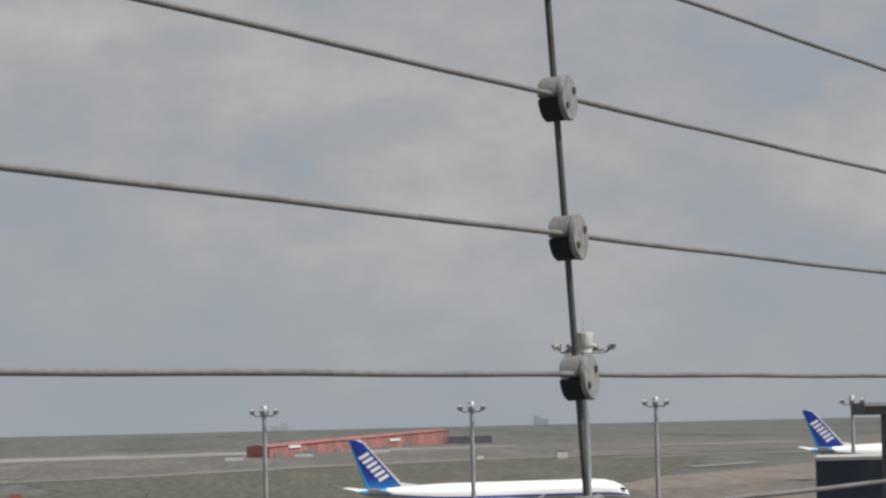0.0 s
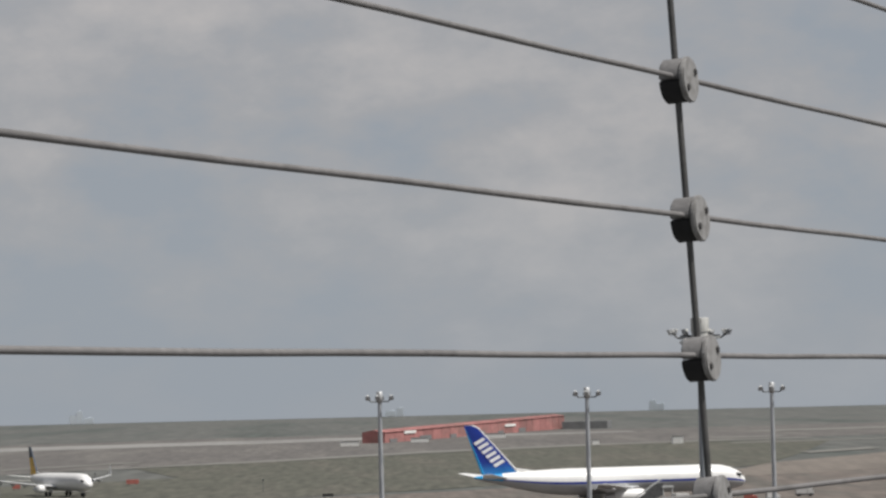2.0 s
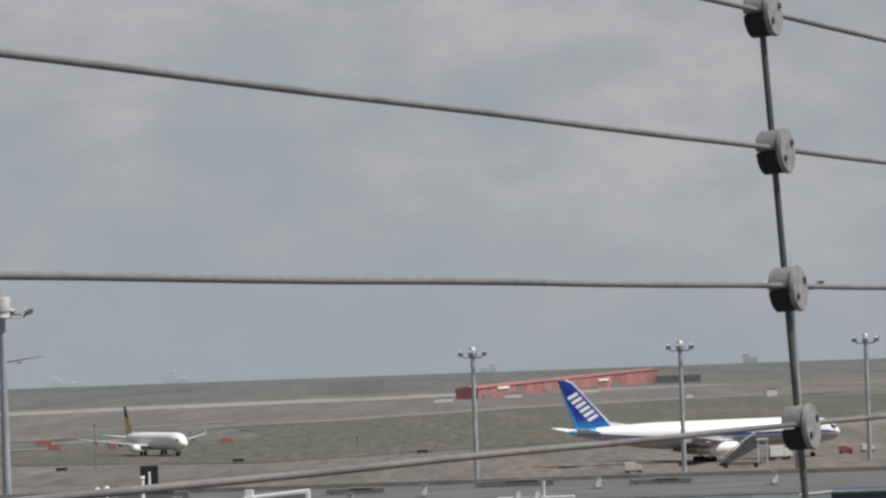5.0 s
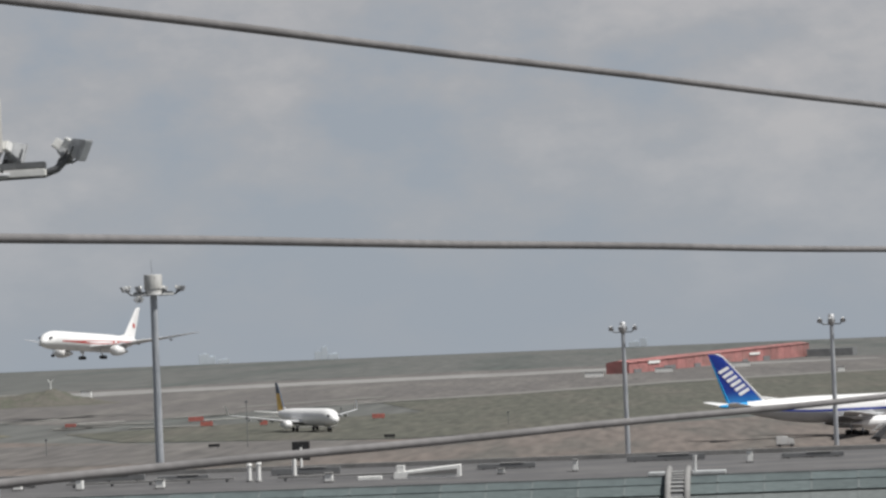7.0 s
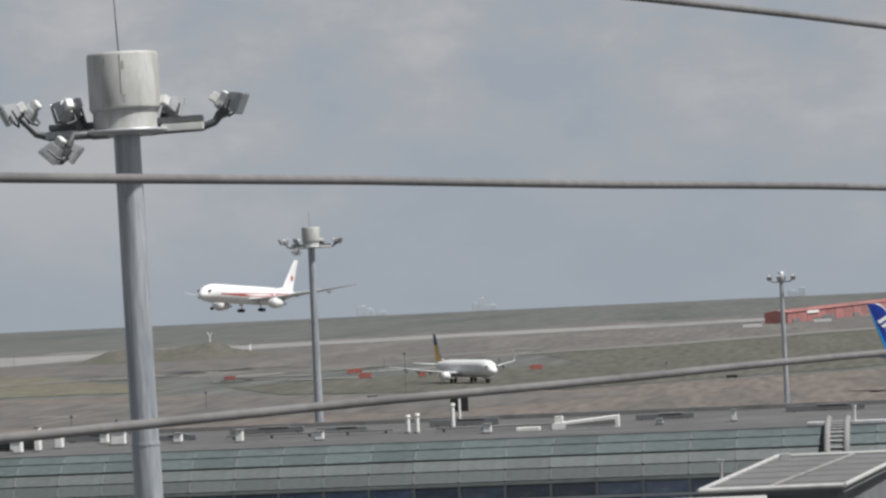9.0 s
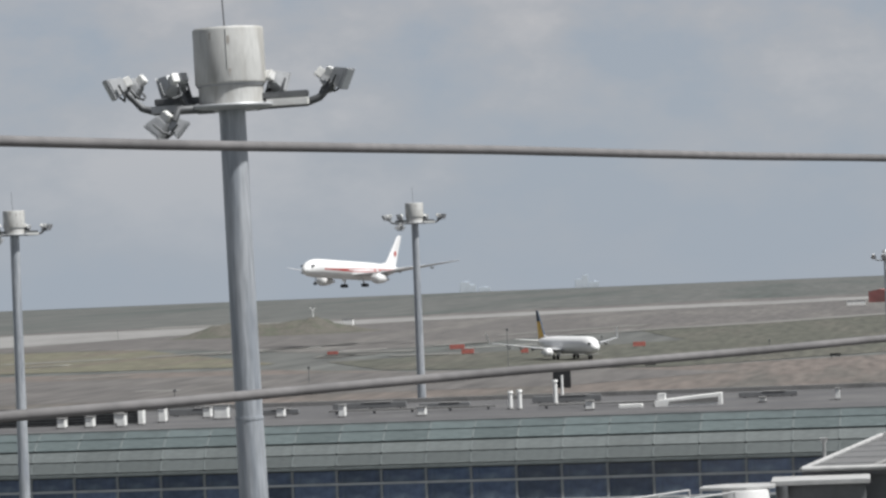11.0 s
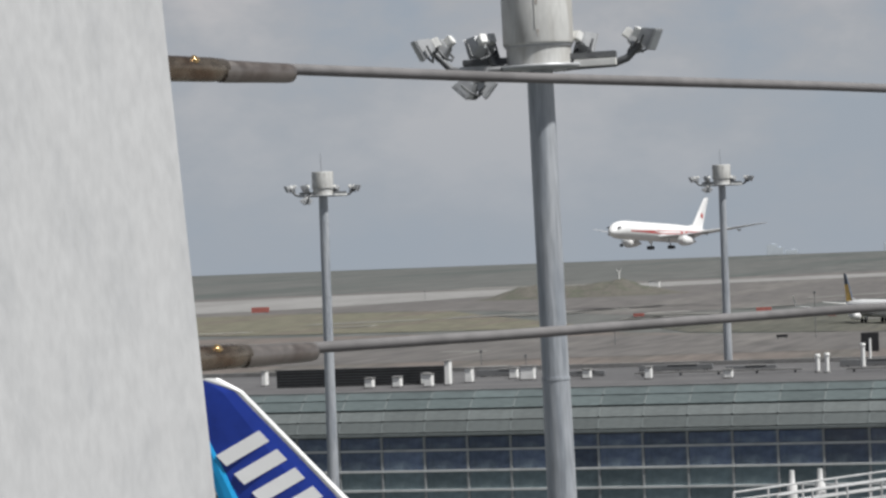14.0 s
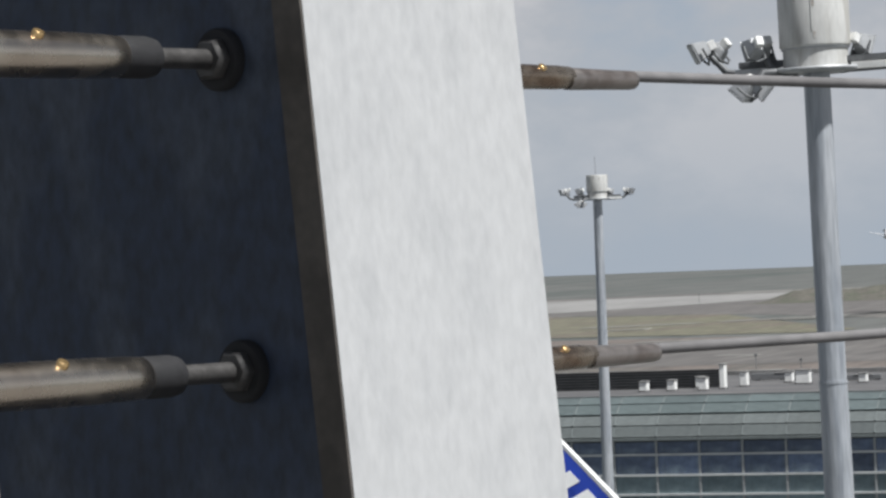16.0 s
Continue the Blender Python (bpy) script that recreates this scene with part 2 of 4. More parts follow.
fnt.links.new(ffade.outputs[0], fmix.inputs[0])
fnt.links.new(fmix.outputs[2], base_in)
M["fin_blue"] = fin_paint


# ---- building blocks ----
def part(name, bm, material, parent=None, label="", smooth=False):
    me = bpy.data.meshes.new(name)
    if smooth:
        for f in bm.faces:
            f.smooth = True
    bm.to_mesh(me)
    bm.free()
    for m in (material if isinstance(material, (list, tuple)) else [material]):
        me.materials.append(M[m])
    ob = new(name, me)
    if parent:
        ob.parent = parent
    if label:
        tagged(ob, label)
    return ob


def thing(name, label, category, m=None, group="", kind=""):
    ob = new(name)
    if m is not None:
        ob.matrix_world = m
    return tagged(ob, label, category, group, kind)


def add_box(bm, x, y, z, sx, sy, sz, bevel=0.0, m=None):
    r = bmesh.ops.create_cube(bm, size=1, matrix=(m or Matrix()) @ pose(x, y, z) @ Matrix.Diagonal((sx, sy, sz, 1)))
    if bevel:
        es = list({e for v in r["verts"] for e in v.link_edges})
        bmesh.ops.bevel(bm, geom=es, offset=bevel, segments=2, affect="EDGES")
    return bm


def box(x, y, z, sx, sy, sz, bevel=0.0):
    return add_box(bmesh.new(), x, y, z, sx, sy, sz, bevel)


def tube(points, radii, seg=14, bm=None, caps=True):
    """A round bar along points; radii one for all or one each."""
    bm = bm or bmesh.new()
    pts = [Vector(p) for p in points]
    if not isinstance(radii, (list, tuple)):
        radii = [radii] * len(pts)
    rings = []
    for i, p in enumerate(pts):
        d = (pts[min(i + 1, len(pts) - 1)] - pts[max(i - 1, 0)]).normalized()
        side = d.cross(Vector((0, 0, 1)) if abs(d.z) < 0.95 else Vector((0, 1, 0))).normalized()
        up = side.cross(d)
        rings.append([bm.verts.new(p + radii[i] * (math.cos(a) * side + math.sin(a) * up)) for a in (2 * math.pi * k / seg for k in range(seg))])
    for a, b in zip(rings, rings[1:]):
        for k in range(seg):
            bm.faces.new((a[k], a[(k + 1) % seg], b[(k + 1) % seg], b[k])).smooth = True
    if caps:
        for f in (bm.faces.new(rings[0][::-1]), bm.faces.new(rings[-1])):
            for e in f.edges:
                e.smooth = False
    bmesh.ops.recalc_face_normals(bm, faces=bm.faces)
    return bm


def prism(outline, lo, hi, axis="y", bm=None):
    """A flat outline (pairs) given thickness from lo to hi along an axis."""
    bm = bm or bmesh.new()
    put = {"y": lambda a, b, c: (a, c, b), "z": lambda a, b, c: (a, b, c), "x": lambda a, b, c: (c, a, b)}[axis]
    f = [bm.verts.new(put(a, b, lo)) for a, b in outline]
    g = [bm.verts.new(put(a, b, hi)) for a, b in outline]
    bm.faces.new(f)
    bm.faces.new(g[::-1])
    for i in range(len(f)):
        j = (i + 1) % len(f)
        bm.faces.new((f[i], g[i], g[j], f[j]))
    bmesh.ops.recalc_face_normals(bm, faces=bm.faces)
    return bm


def at(b, d, z=0.0):
    """A place by bearing (degrees), distance and height."""
    return Vector((d * math.sin(radians(b)), d * math.cos(radians(b)), z))


# ---- ground ----
def sheet(name, outline, z, material, label, category, kind="structure"):
    bm = bmesh.new()
    bm.faces.new([bm.verts.new((x, y, z)) for x, y in outline])
    bmesh.ops.recalc_face_normals(bm, faces=bm.faces)
    bmesh.ops.triangulate(bm, faces=bm.faces)
    for f in bm.faces:
        if f.normal.z < 0:
            f.normal_flip()
    return tagged(part(name, bm, material), label, category, kind=kind)


sheet("ground", [(4700 * math.cos(a), 4700 * math.sin(a)) for a in (2 * math.pi * k / 120 for k in range(120))], 0, "land", "flat grey-green airfield land reaching the horizon", "ground")
sheet("taxiway", [(-520, 1180), (-420, 1150), (-330, 1240), (-250, 1170), (-165, 1010), (-100, 1188), (-40, 1278), (26, 1409), (150, 1560), (420, 1760), (700, 2000), (700, 2250), (200, 2170), (-100, 2190), (-350, 1900), (-600, 1700)], 0.06, "asphalt", "dark grey worn asphalt taxiways and shoulders", "taxiway")
sheet("runway", [(-470, 1230), (-389, 1285), (-348, 1360), (-319, 1530), (-237, 1716), (-115, 1800), (36, 1905), (150, 1990), (150, 2030), (39, 2056), (-125, 1975), (-257, 1880), (-363, 1777), (-448, 1729), (-504, 1653), (-640, 1500)], 0.12, "runway", "pale grey concrete runway with worn surface", "runway")
sheet("verge", [(-60, 1010), (-150, 900), (-120, 800), (-48, 741), (15, 817), (70, 900), (115, 1010), (150, 1200), (200, 1500), (120, 1520), (40, 1400), (-30, 1270), (-85, 1180)], 0.10, "grass", "mown green grass strip between taxiways", "grass")
sheet("verge", [(-560, 1060), (-400, 1000), (-262, 905), (-170, 880), (-165, 905), (-230, 1085), (-262, 1180), (-338, 1225), (-420, 1200), (-560, 1180)], 0.11, "dry", "dry yellowish airfield grass beside the taxiway", "grass")
sheet("apron", [(-420, 258), (-420, 860), (-258, 874), (-161, 846), (-105, 770), (-48, 735), (15, 790), (60, 840), (120, 940), (260, 1150), (700, 1500), (700, 258)], 0.14, "apron", "brownish stained concrete aircraft apron", "apron")
sheet("taxi_lane", [(-420, 700), (-180, 640), (-60, 640), (-30, 690), (-75, 760), (-160, 800), (-420, 830)], 0.18, "asphalt", "dark asphalt taxi lane crossing the apron", "taxiway")
sheet("shoulder", [(-110, 1172), (-100, 1166), (-40, 1254), (26, 1385), (95, 1480), (200, 1560), (200, 1590), (85, 1508), (16, 1418), (-48, 1280)], 0.16, "kerb", "pale concrete shoulder along the taxiway", "taxiway")
sheet("shoulder", [(88, 870), (108, 880), (150, 945), (215, 1090), (330, 1230), (330, 1290), (190, 1195), (118, 1025), (98, 940)], 0.17, "pale_apron", "pale concrete lane beside the apron", "taxiway")
sheet("shoulder", [(150, 1440), (300, 1500), (500, 1650), (500, 1670), (300, 1525), (150, 1462)], 0.17, "kerb", "pale concrete shoulder along the taxiway", "taxiway")
for pts in ([(-204, 1096), (-187, 1108), (-187, 1117), (-205, 1106)], [(-252, 962), (-240, 977), (-241, 985), (-254, 970)], [(-168, 1030), (-155, 1040), (-155, 1047), (-168, 1037)], [(-128, 1008), (-90, 1035), (-90, 1041), (-128, 1015)], [(-300, 930), (-268, 940), (-268, 944), (-300, 935)]):
    tagged(sheet("painted_line", pts, 0.2, "paint_white", "white painted line on the taxiway", "road marking"), group="taxiway lines")
# thin pale lines and lanes across the field: from x, y to x, y, and depth
for x0, y0, x1, y1, d in (
    (-235, 1065, -191, 1129, 26),
    (-169, 1026, -140, 1005, 16),
    (-404, 1877, -323, 1870, 79),
    (-163, 975, -148, 985, 14),
    (-151, 691, -147, 700, 7),
    (-142, 1069, -126, 1104, 17),
    (-206, 830, -189, 837, 10),
    (160, 1660, 196, 1658, 41),
    (208, 1915, 304, 1953, 81),
    (148, 1200, 181, 1259, 32),
    (-87, 880, -74, 878, 11),
    (-139, 950, -114, 947, 13),
    (-138, 1222, -92, 1324, 33),
    (-131, 606, -124, 609, 5),
    (-271, 1025, -239, 1047, 16),
    (-216, 1060, -194, 1089, 17),
    (-251, 975, -242, 988, 14),
    (-165, 979, -154, 983, 14),
    (-158, 704, -148, 702, 7),
    (-163, 966, -154, 968, 14),
):
    tagged(sheet("pale_lane", [(x0, y0), (x1, y1), (x1, y1 - d), (x0, y0 - d)], 0.22, "kerb", "thin pale concrete lane on the airfield", "road marking"), group="airfield lanes")
# long overgrown mound of soil before the runway, with a slim signal mast on its crest
def mound_height(x, y):
    h = 0.0
    for cx, cy, wx, wy, top in ((-243, 1430, 8, 17, 4.6), (-247, 1428, 19, 22, 3.3), (-281, 1415, 13, 18, 5.2), (-264, 1420, 14, 18, 3.0), (-228, 1436, 9, 14, 1.6)):
        h += top * math.exp(-((x - cx) / wx) ** 2 - ((y - cy) / wy) ** 2)
    rough = noise.fractal(Vector((x * 0.12, y * 0.05, 3.1)), 0.7, 2.0, 5)
    return h * (1 + 0.22 * rough) - 0.22


bm = bmesh.new()
grid = [[bm.verts.new((-322 + 1.25 * i, 1370 + 5 * j, mound_height(-322 + 1.25 * i, 1370 + 5 * j))) for i in range(97)] for j in range(25)]
for lo, hi in zip(grid, grid[1:]):
    for k in range(96):
        bm.faces.new((lo[k], lo[k + 1], hi[k + 1], hi[k]))
tagged(part("earth_mound", bm, "dirt", smooth=True), "long low brown-green mound of bare soil by the runway", "mound")
mast = thing("signal_mast", "slim pale forked signal mast on the soil mound", "pole", pose(-243.5, 1430, mound_height(-243.5, 1430) - 0.1))
part("pole", tube([(0, 0, 0), (0, 0, 2.6)], [0.26, 0.2], 8), "vent", mast)
for x in (-1.1, 1.1):
    part("arm", tube([(0, 0, 2.5), (x, 0, 4.3)], [0.2, 0.14], 8), "vent", mast)


# ---- observation deck and wire fence ----
V = radians(24.525)
U, NRM = Vector((math.sin(V), math.cos(V), 0)), Vector((-math.cos(V), math.sin(V), 0))
FENCE_D, FENCE_LEAN, WIRE_Z, PITCH = 1.1826, radians(3.217), 0.0719, 0.15
DECK_Z = EYE_Z - 1.58


def fence_at(s, h, out=0.0):
    """A point of the fence: along it, up its leaning plane from the eye's height, outwards."""
    return U * s + NRM * (FENCE_D + math.sin(FENCE_LEAN) * h + math.cos(FENCE_LEAN) * out) + Vector((0, 0, EYE_Z + math.cos(FENCE_LEAN) * h - math.sin(FENCE_LEAN) * out))


POST_LEAN = radians(5.4)
LEANED = Matrix((U, (fence_at(0, 0, 1) - fence_at(0, 0)), (fence_at(0, 1) - fence_at(0, 0)))).transposed().to_4x4()
bm = bmesh.new()
quad = [U * s + NRM * n for s, n in ((-9, 1.36), (12, 1.36), (12, -9), (-9, -9))]
prism([(q.x, q.y) for q in quad], 0.05, DECK_Z, "z", bm)
tagged(part("observation_deck", bm, "deck"), "pale paved rooftop observation deck of the terminal", "deck", kind="structure")
fence = thing("wire_fence", "outward-leaning steel post and horizontal wire rope deck fence", "fence")
WIRES = [WIRE_Z + k * PITCH for k in (3, 2, 1, 0, -1, -2, -3)]
for s_mid in (-3.41, 1.167, 6.3):
    m = Matrix.Translation(fence_at(s_mid, 0)) @ Matrix((U, NRM * math.cos(POST_LEAN) - Vector((0, 0, math.sin(POST_LEAN))), NRM * math.sin(POST_LEAN) + Vector((0, 0, math.cos(POST_LEAN))))).transposed().to_4x4()
    post = part("post", add_box(bmesh.new(), 0, -0.055, -0.24, 0.1535, 0.018, 2.66, 0.0003, m), "galv", fence, "wide pale galvanised steel flange")
    part("web", add_box(bmesh.new(), 0.001, 0.0725, -0.24, 0.145, 0.237, 2.66, 0, m), "plate", post, "dark inner plate of the post")
    # thin brown strip paints the shaded side of the flange's thickness
    part("flange_edge", add_box(bmesh.new(), -0.0776, -0.0548, -0.24, 0.0016, 0.0182, 2.655, 0, m), "flange", post, "steel flange edge, shade painted in brown")
    part("base_plate", add_box(bmesh.new(), 0, 0.06, -1.570, 0.26, 0.34, 0.02, 0.004, m), "galv", post)
    for h in WIRES:
        # on one side: washer, stud, dark lock nut, turnbuckle barrel
        g = h + 0.0045
        fit = part("turnbuckle", tube([fence_at(s_mid - 0.139 - k, g) for k in (0.0, 0.002, 0.012, 0.04, 0.2, 0.25, 0.262)], [0.0088, 0.0098, 0.0104, 0.0108, 0.0108, 0.0085, 0.004], 24), "barrel", fence, "bright stainless turnbuckle barrel")
        part("washer", tube([fence_at(s_mid - k, g) for k in (0.0705, 0.0755, 0.077)], [0.0152, 0.0152, 0.0140], 26), "nut", fit)
        part("ring", tube([fence_at(s_mid - k, g) for k in (0.077, 0.081, 0.083)], [0.0108, 0.0108, 0.009], 6), "stud", fit)
        part("stud", tube([fence_at(s_mid - k, g) for k in (0.082, 0.119)], 0.0050, 14), "stud", fit)
        part("lock_nut", tube([fence_at(s_mid - k, g) for k in (0.117, 0.119, 0.124, 0.138, 0.140)], [0.0074, 0.0092, 0.0101, 0.0101, 0.0092], 18), "nut", fit, "dark lock nut")
        part("screw", tube([fence_at(s_mid - 0.195, g + 0.007, -0.006), fence_at(s_mid - 0.195, g + 0.0094, -0.0082), fence_at(s_mid - 0.195, g + 0.0098, -0.0085)], [0.0030, 0.0030, 0.0022], 12), "brass", fit, "small brass grub screw")
        # on the other: a swaged sleeve
        sl = part("sleeve", tube([fence_at(s_mid + k, h - 0.0006) for k in (0.186, 0.190, 0.215, 0.240, 0.2435, 0.245)], [0.0060, 0.0061, 0.0056, 0.0053, 0.0049, 0.0034], 20), "swage", fence, "grey-brown swaged cable sleeve with bronze barrel")
        part("barrel", tube([fence_at(s_mid + k, h) for k in (0.070, 0.074, 0.150, 0.178, 0.188, 0.1885)], [0.0062, 0.0067, 0.0067, 0.0065, 0.0060, 0.0050], 22), "bronze", sl, "tarnished bronze barrel")
        part("screw", tube([fence_at(s_mid + 0.1615, h + 0.0040, -0.0042), fence_at(s_mid + 0.1615, h + 0.0052, -0.0054), fence_at(s_mid + 0.1615, h + 0.0054, -0.0056)], [0.0024, 0.0024, 0.0017], 12), "brass", sl, "small bright brass grub screw")
for s0, s1 in ((-3.17, 0.80), (1.40, 5.95)):
    for h in WIRES:
        pts = [fence_at(s0 + (s1 - s0) * k / 24, h + 0.0015 + (0.006 if h > 0.45 else 0) + 0.0005 * math.sin(k * 1.7 + h * 40)) for k in range(25)]
        part("wire", tube(pts, 0.0031, 12), "wire", fence)
for s_rod in (-1.12, 3.455):
    part("spreader_rod", tube([fence_at(s_rod, h, 0.002) for h in (-1.57, -1.0, 0, 0.7)], 0.0036, 12), "rod", fence, "thin dark steel spacer rod")
    for h in WIRES:
        m = Matrix.Translation(fence_at(s_rod, h - 0.002, -0.001)) @ LEANED @ pose(0, 0, 0, 90, 0, 0)
        halves = []
        for lo, hi in ((0, 180), (180, 360)):
            arc = [(0.0236 * math.cos(radians(k)), 0.0236 * math.sin(radians(k)) + (0.0004 if lo == 0 else -0.0004)) for k in range(lo, hi + 1, 9)]
            bm = prism(arc, -0.0153, 0.0075, "z")
            bmesh.ops.bevel(bm, geom=[e for e in bm.edges if e.calc_face_angle(0) > 1], offset=0.0014, segments=2, affect="EDGES")
            bmesh.ops.transform(bm, matrix=m, verts=bm.verts)
            halves.append(bm)
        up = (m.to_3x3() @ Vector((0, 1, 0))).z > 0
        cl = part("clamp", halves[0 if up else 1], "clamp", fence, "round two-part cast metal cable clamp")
        # lower half takes a near-black colour in place of shade under the clamp
        part("lower_jaw", halves[1 if up else 0], "nut", cl, "lower clamp half, near-black colour painted as shade")
        bm = bmesh.new()
        bmesh.ops.create_cone(bm, cap_ends=True, segments=32, radius1=0.0250, radius2=0.0250, depth=0.0062, matrix=m @ pose(0, 0, 0.0108))
        bmesh.ops.bevel(bm, geom=[e for e in bm.edges if e.calc_face_angle(0) > 1], offset=0.0015, segments=2, affect="EDGES")
        part("cap", bm, "clampcap", cl)
        for a in (35, 215):
            c = Vector((0.0155 * math.cos(radians(a)), 0.0155 * math.sin(radians(a)), 0.0140))
            bm = bmesh.new()
            bmesh.ops.create_cone(bm, cap_ends=True, segments=6, radius1=0.0042, radius2=0.0036, depth=0.004, matrix=m @ Matrix.Translation(c))
            part("bolt", bm, "stud", cl)


# ---- floodlight masts ----
def floodlight(parent, m, s=1.0):
    """A tapered housing with a rear gear box, front bezel, glass and yoke; it shines along -y."""
    bm = bmesh.new()
    back = [bm.verts.new(m @ Vector((x * s, 0.13 * s, z * s))) for x, z in ((-0.08, -0.11), (0.08, -0.11), (0.08, 0.10), (-0.08, 0.10))]
    front = [bm.verts.new(m @ Vector((x * s, -0.12 * s, z * s))) for x, z in ((-0.14, -0.18), (0.14, -0.18), (0.14, 0.18), (-0.14, 0.18))]
    bm.faces.new(back[::-1])
    bm.faces.new(front)
    for k in range(4):
        bm.faces.new((back[k], back[(k + 1) % 4], front[(k + 1) % 4], front[k]))
    bmesh.ops.recalc_face_normals(bm, faces=bm.faces)
    bmesh.ops.bevel(bm, geom=bm.edges[:], offset=0.016 * s, segments=2, affect="EDGES")
    lamp = part("floodlight", bm, "lamp_body", parent)
    part("gear_box", add_box(bmesh.new(), 0, 0.19 * s, -0.01 * s, 0.13 * s, 0.13 * s, 0.16 * s, 0.012 * s, m), "ballast", lamp)
    part("bezel", add_box(bmesh.new(), 0, -0.135 * s, 0, 0.29 * s, 0.03 * s, 0.37 * s, 0.01 * s, m), "lamp_body", lamp)
    part("lens", add_box(bmesh.new(), 0, -0.155 * s, 0, 0.25 * s, 0.012 * s, 0.33 * s, 0.005 * s, m), "lamp_glass", lamp)
    part("yoke", tube([m @ Vector((x * s, 0.0, z * s)) for x, z in ((-0.17, 0.02), (-0.17, -0.2), (0, -0.27), (0.17, -0.2), (0.17, 0.02))], 0.02 * s, 8), "arm", lamp)
    return lamp


def drum_mast(base, height, s, label, r_top=0.225, r_bot=0.345, spin=0.0, tilt=0.0):
    """A tapered pole with a drum housing on top and swept lamp arms; s scales the head."""
    ob = thing("light_mast", label, "light mast", pose(*base, 0, tilt, spin), "apron light masts")
    h = height
    part("pole", tube([(0, 0, z) for z in (-0.1, h * 0.5, h * 0.774)], [r_bot, r_bot * 0.4 + r_top * 0.6, r_top * 1.06], 28), "mast", ob)
    part("joint", tube([(0, 0, h * 0.774 + k) for k in (-0.02, 0.03)], r_top * 1.10, 28), "mast", ob)
    part("upper_pole", tube([(0, 0, h * 0.774 + 0.03), (0, 0, h)], [r_top * 1.03, r_top], 28), "mast", ob)
    part("platform", tube([(0, 0, h - 0.03 * s), (0, 0, h), (0, 0, h + 0.06 * s), (0, 0, h + 0.07 * s)], [0.66 * s, 0.82 * s, 0.82 * s, 0.62 * s], 36), "lamp_body", ob)
    dr = part("drum", tube([(0, 0, h + k * s) for k in (0.42, 0.44, 0.47, 1.40, 1.42, 1.445)], [0.60 * s, 0.635 * s, 0.64 * s, 0.64 * s, 0.635 * s, 0.62 * s], 48), "drum", ob, "weathered cream cylindrical housing")
    part("skirt", tube([(0, 0, h + k * s) for k in (0.07, 0.40)], 0.585 * s, 40), "drum", dr)
    part("band", tube([(0, 0, h + k * s) for k in (0.395, 0.43)], 0.612 * s, 40), "lamp_body", dr)
    part("hatch", add_box(bmesh.new(), 0.08 * s, -0.632 * s, h + 1.05 * s, 0.02 * s, 0.025 * s, 0.7 * s, 0.004 * s), "drum", dr)
    for k, (a, z, w, d) in enumerate(((280, 1.2, 0.05, 0.14), (281, 0.62, 0.045, 0.12), (250, 1.28, 0.03, 0.12))):
        part("rust_mark", add_box(bmesh.new(), 0, 0, 0, w * s, 0.008 * s, d * s, 0.003 * s, pose(0.64 * s * math.cos(radians(a)), 0.64 * s * math.sin(radians(a)), h + z * s, 0, 0, a + 90)), "rust", dr)
    part("antenna", tube([(-0.06 * s, 0, h + 1.44 * s), (-0.06 * s, 0, h + 1.52 * s), (-0.09 * s, 0, h + 2.55 * s)], [0.03 * s, 0.014 * s, 0.009 * s], 8), "arm", ob)
    for a, r, up, k in ((180, 1.56, 0.34, 1), (205, 0.8, 0.30, 0), (0, 1.52, 0.28, 1), (38, 0.7, 0.30, 0), (140, 1.0, 0.36, 0), (300, 1.15, -0.38, 0)):
        c, d = math.cos(radians(a)), math.sin(radians(a)) * 0.75
        if up > 0:
            pts = [(0.5 * s * c, 0.5 * s * d, h + 0.02 * s), (r * 0.9 * s * c, r * 0.9 * s * d, h + 0.03 * s), (r * 1.05 * s * c, r * 1.05 * s * d, h + 0.1 * s), (r * 1.22 * s * c, r * 1.22 * s * d, h + (up + 0.05) * s)]
        else:
            c, d, r = -0.62, -0.5, 1.35
            pts = [(0.5 * s * c, 0.5 * s * d, h + 0.02 * s), (r * s * c, r * s * d, h), (r * 1.1 * s * c, r * 1.1 * s * d, h - 0.2 * s)]
        arm = part("arm", tube(pts, [0.075 * s, 0.075 * s, 0.07 * s, 0.055 * s][:len(pts)], 10), "arm", ob)
        if up > 0:
            if a in (180, 0):
                part("gear_tray", add_box(bmesh.new(), c * 0.98 * s, 0.02 * s, h + 0.19 * s, 0.84 * s, 0.2 * s, 0.12 * s, 0.015 * s), "arm", arm)
                part("control_box", add_box(bmesh.new(), c * 1.05 * s, -0.17 * s, h + 0.05 * s, 0.76 * s, 0.14 * s, 0.13 * s, 0.01 * s), "ballast" if a == 0 else "lamp_body", arm, "white control gear box" if a == 0 else "")
            for j in range(2 if k else 1):
                floodlight(arm, pose((r * 1.22 + 0.16 - 0.24 * j) * s * c, (r * 1.22) * s * d - 0.12 * s + 0.3 * j * s, h + (up + 0.18 - 0.02 * j) * s, 26 + 12 * j, 0, ((-65 - 40 * j) if k else (-140 if c < 0 else 150)) if c < 0 or not k else 72 + 35 * j), s * 1.1)
        else:
            floodlight(arm, pose(r * 1.12 * s * c - 0.24 * s, r * 1.1 * s * d, h - 0.26 * s, 50, 0, -110), s * 1.1)
            floodlight(arm, pose(r * 1.12 * s * c + 0.05 * s, r * 1.1 * s * d + 0.1, h - 0.28 * s, 40, 0, 100), s * 1.0)
    return ob


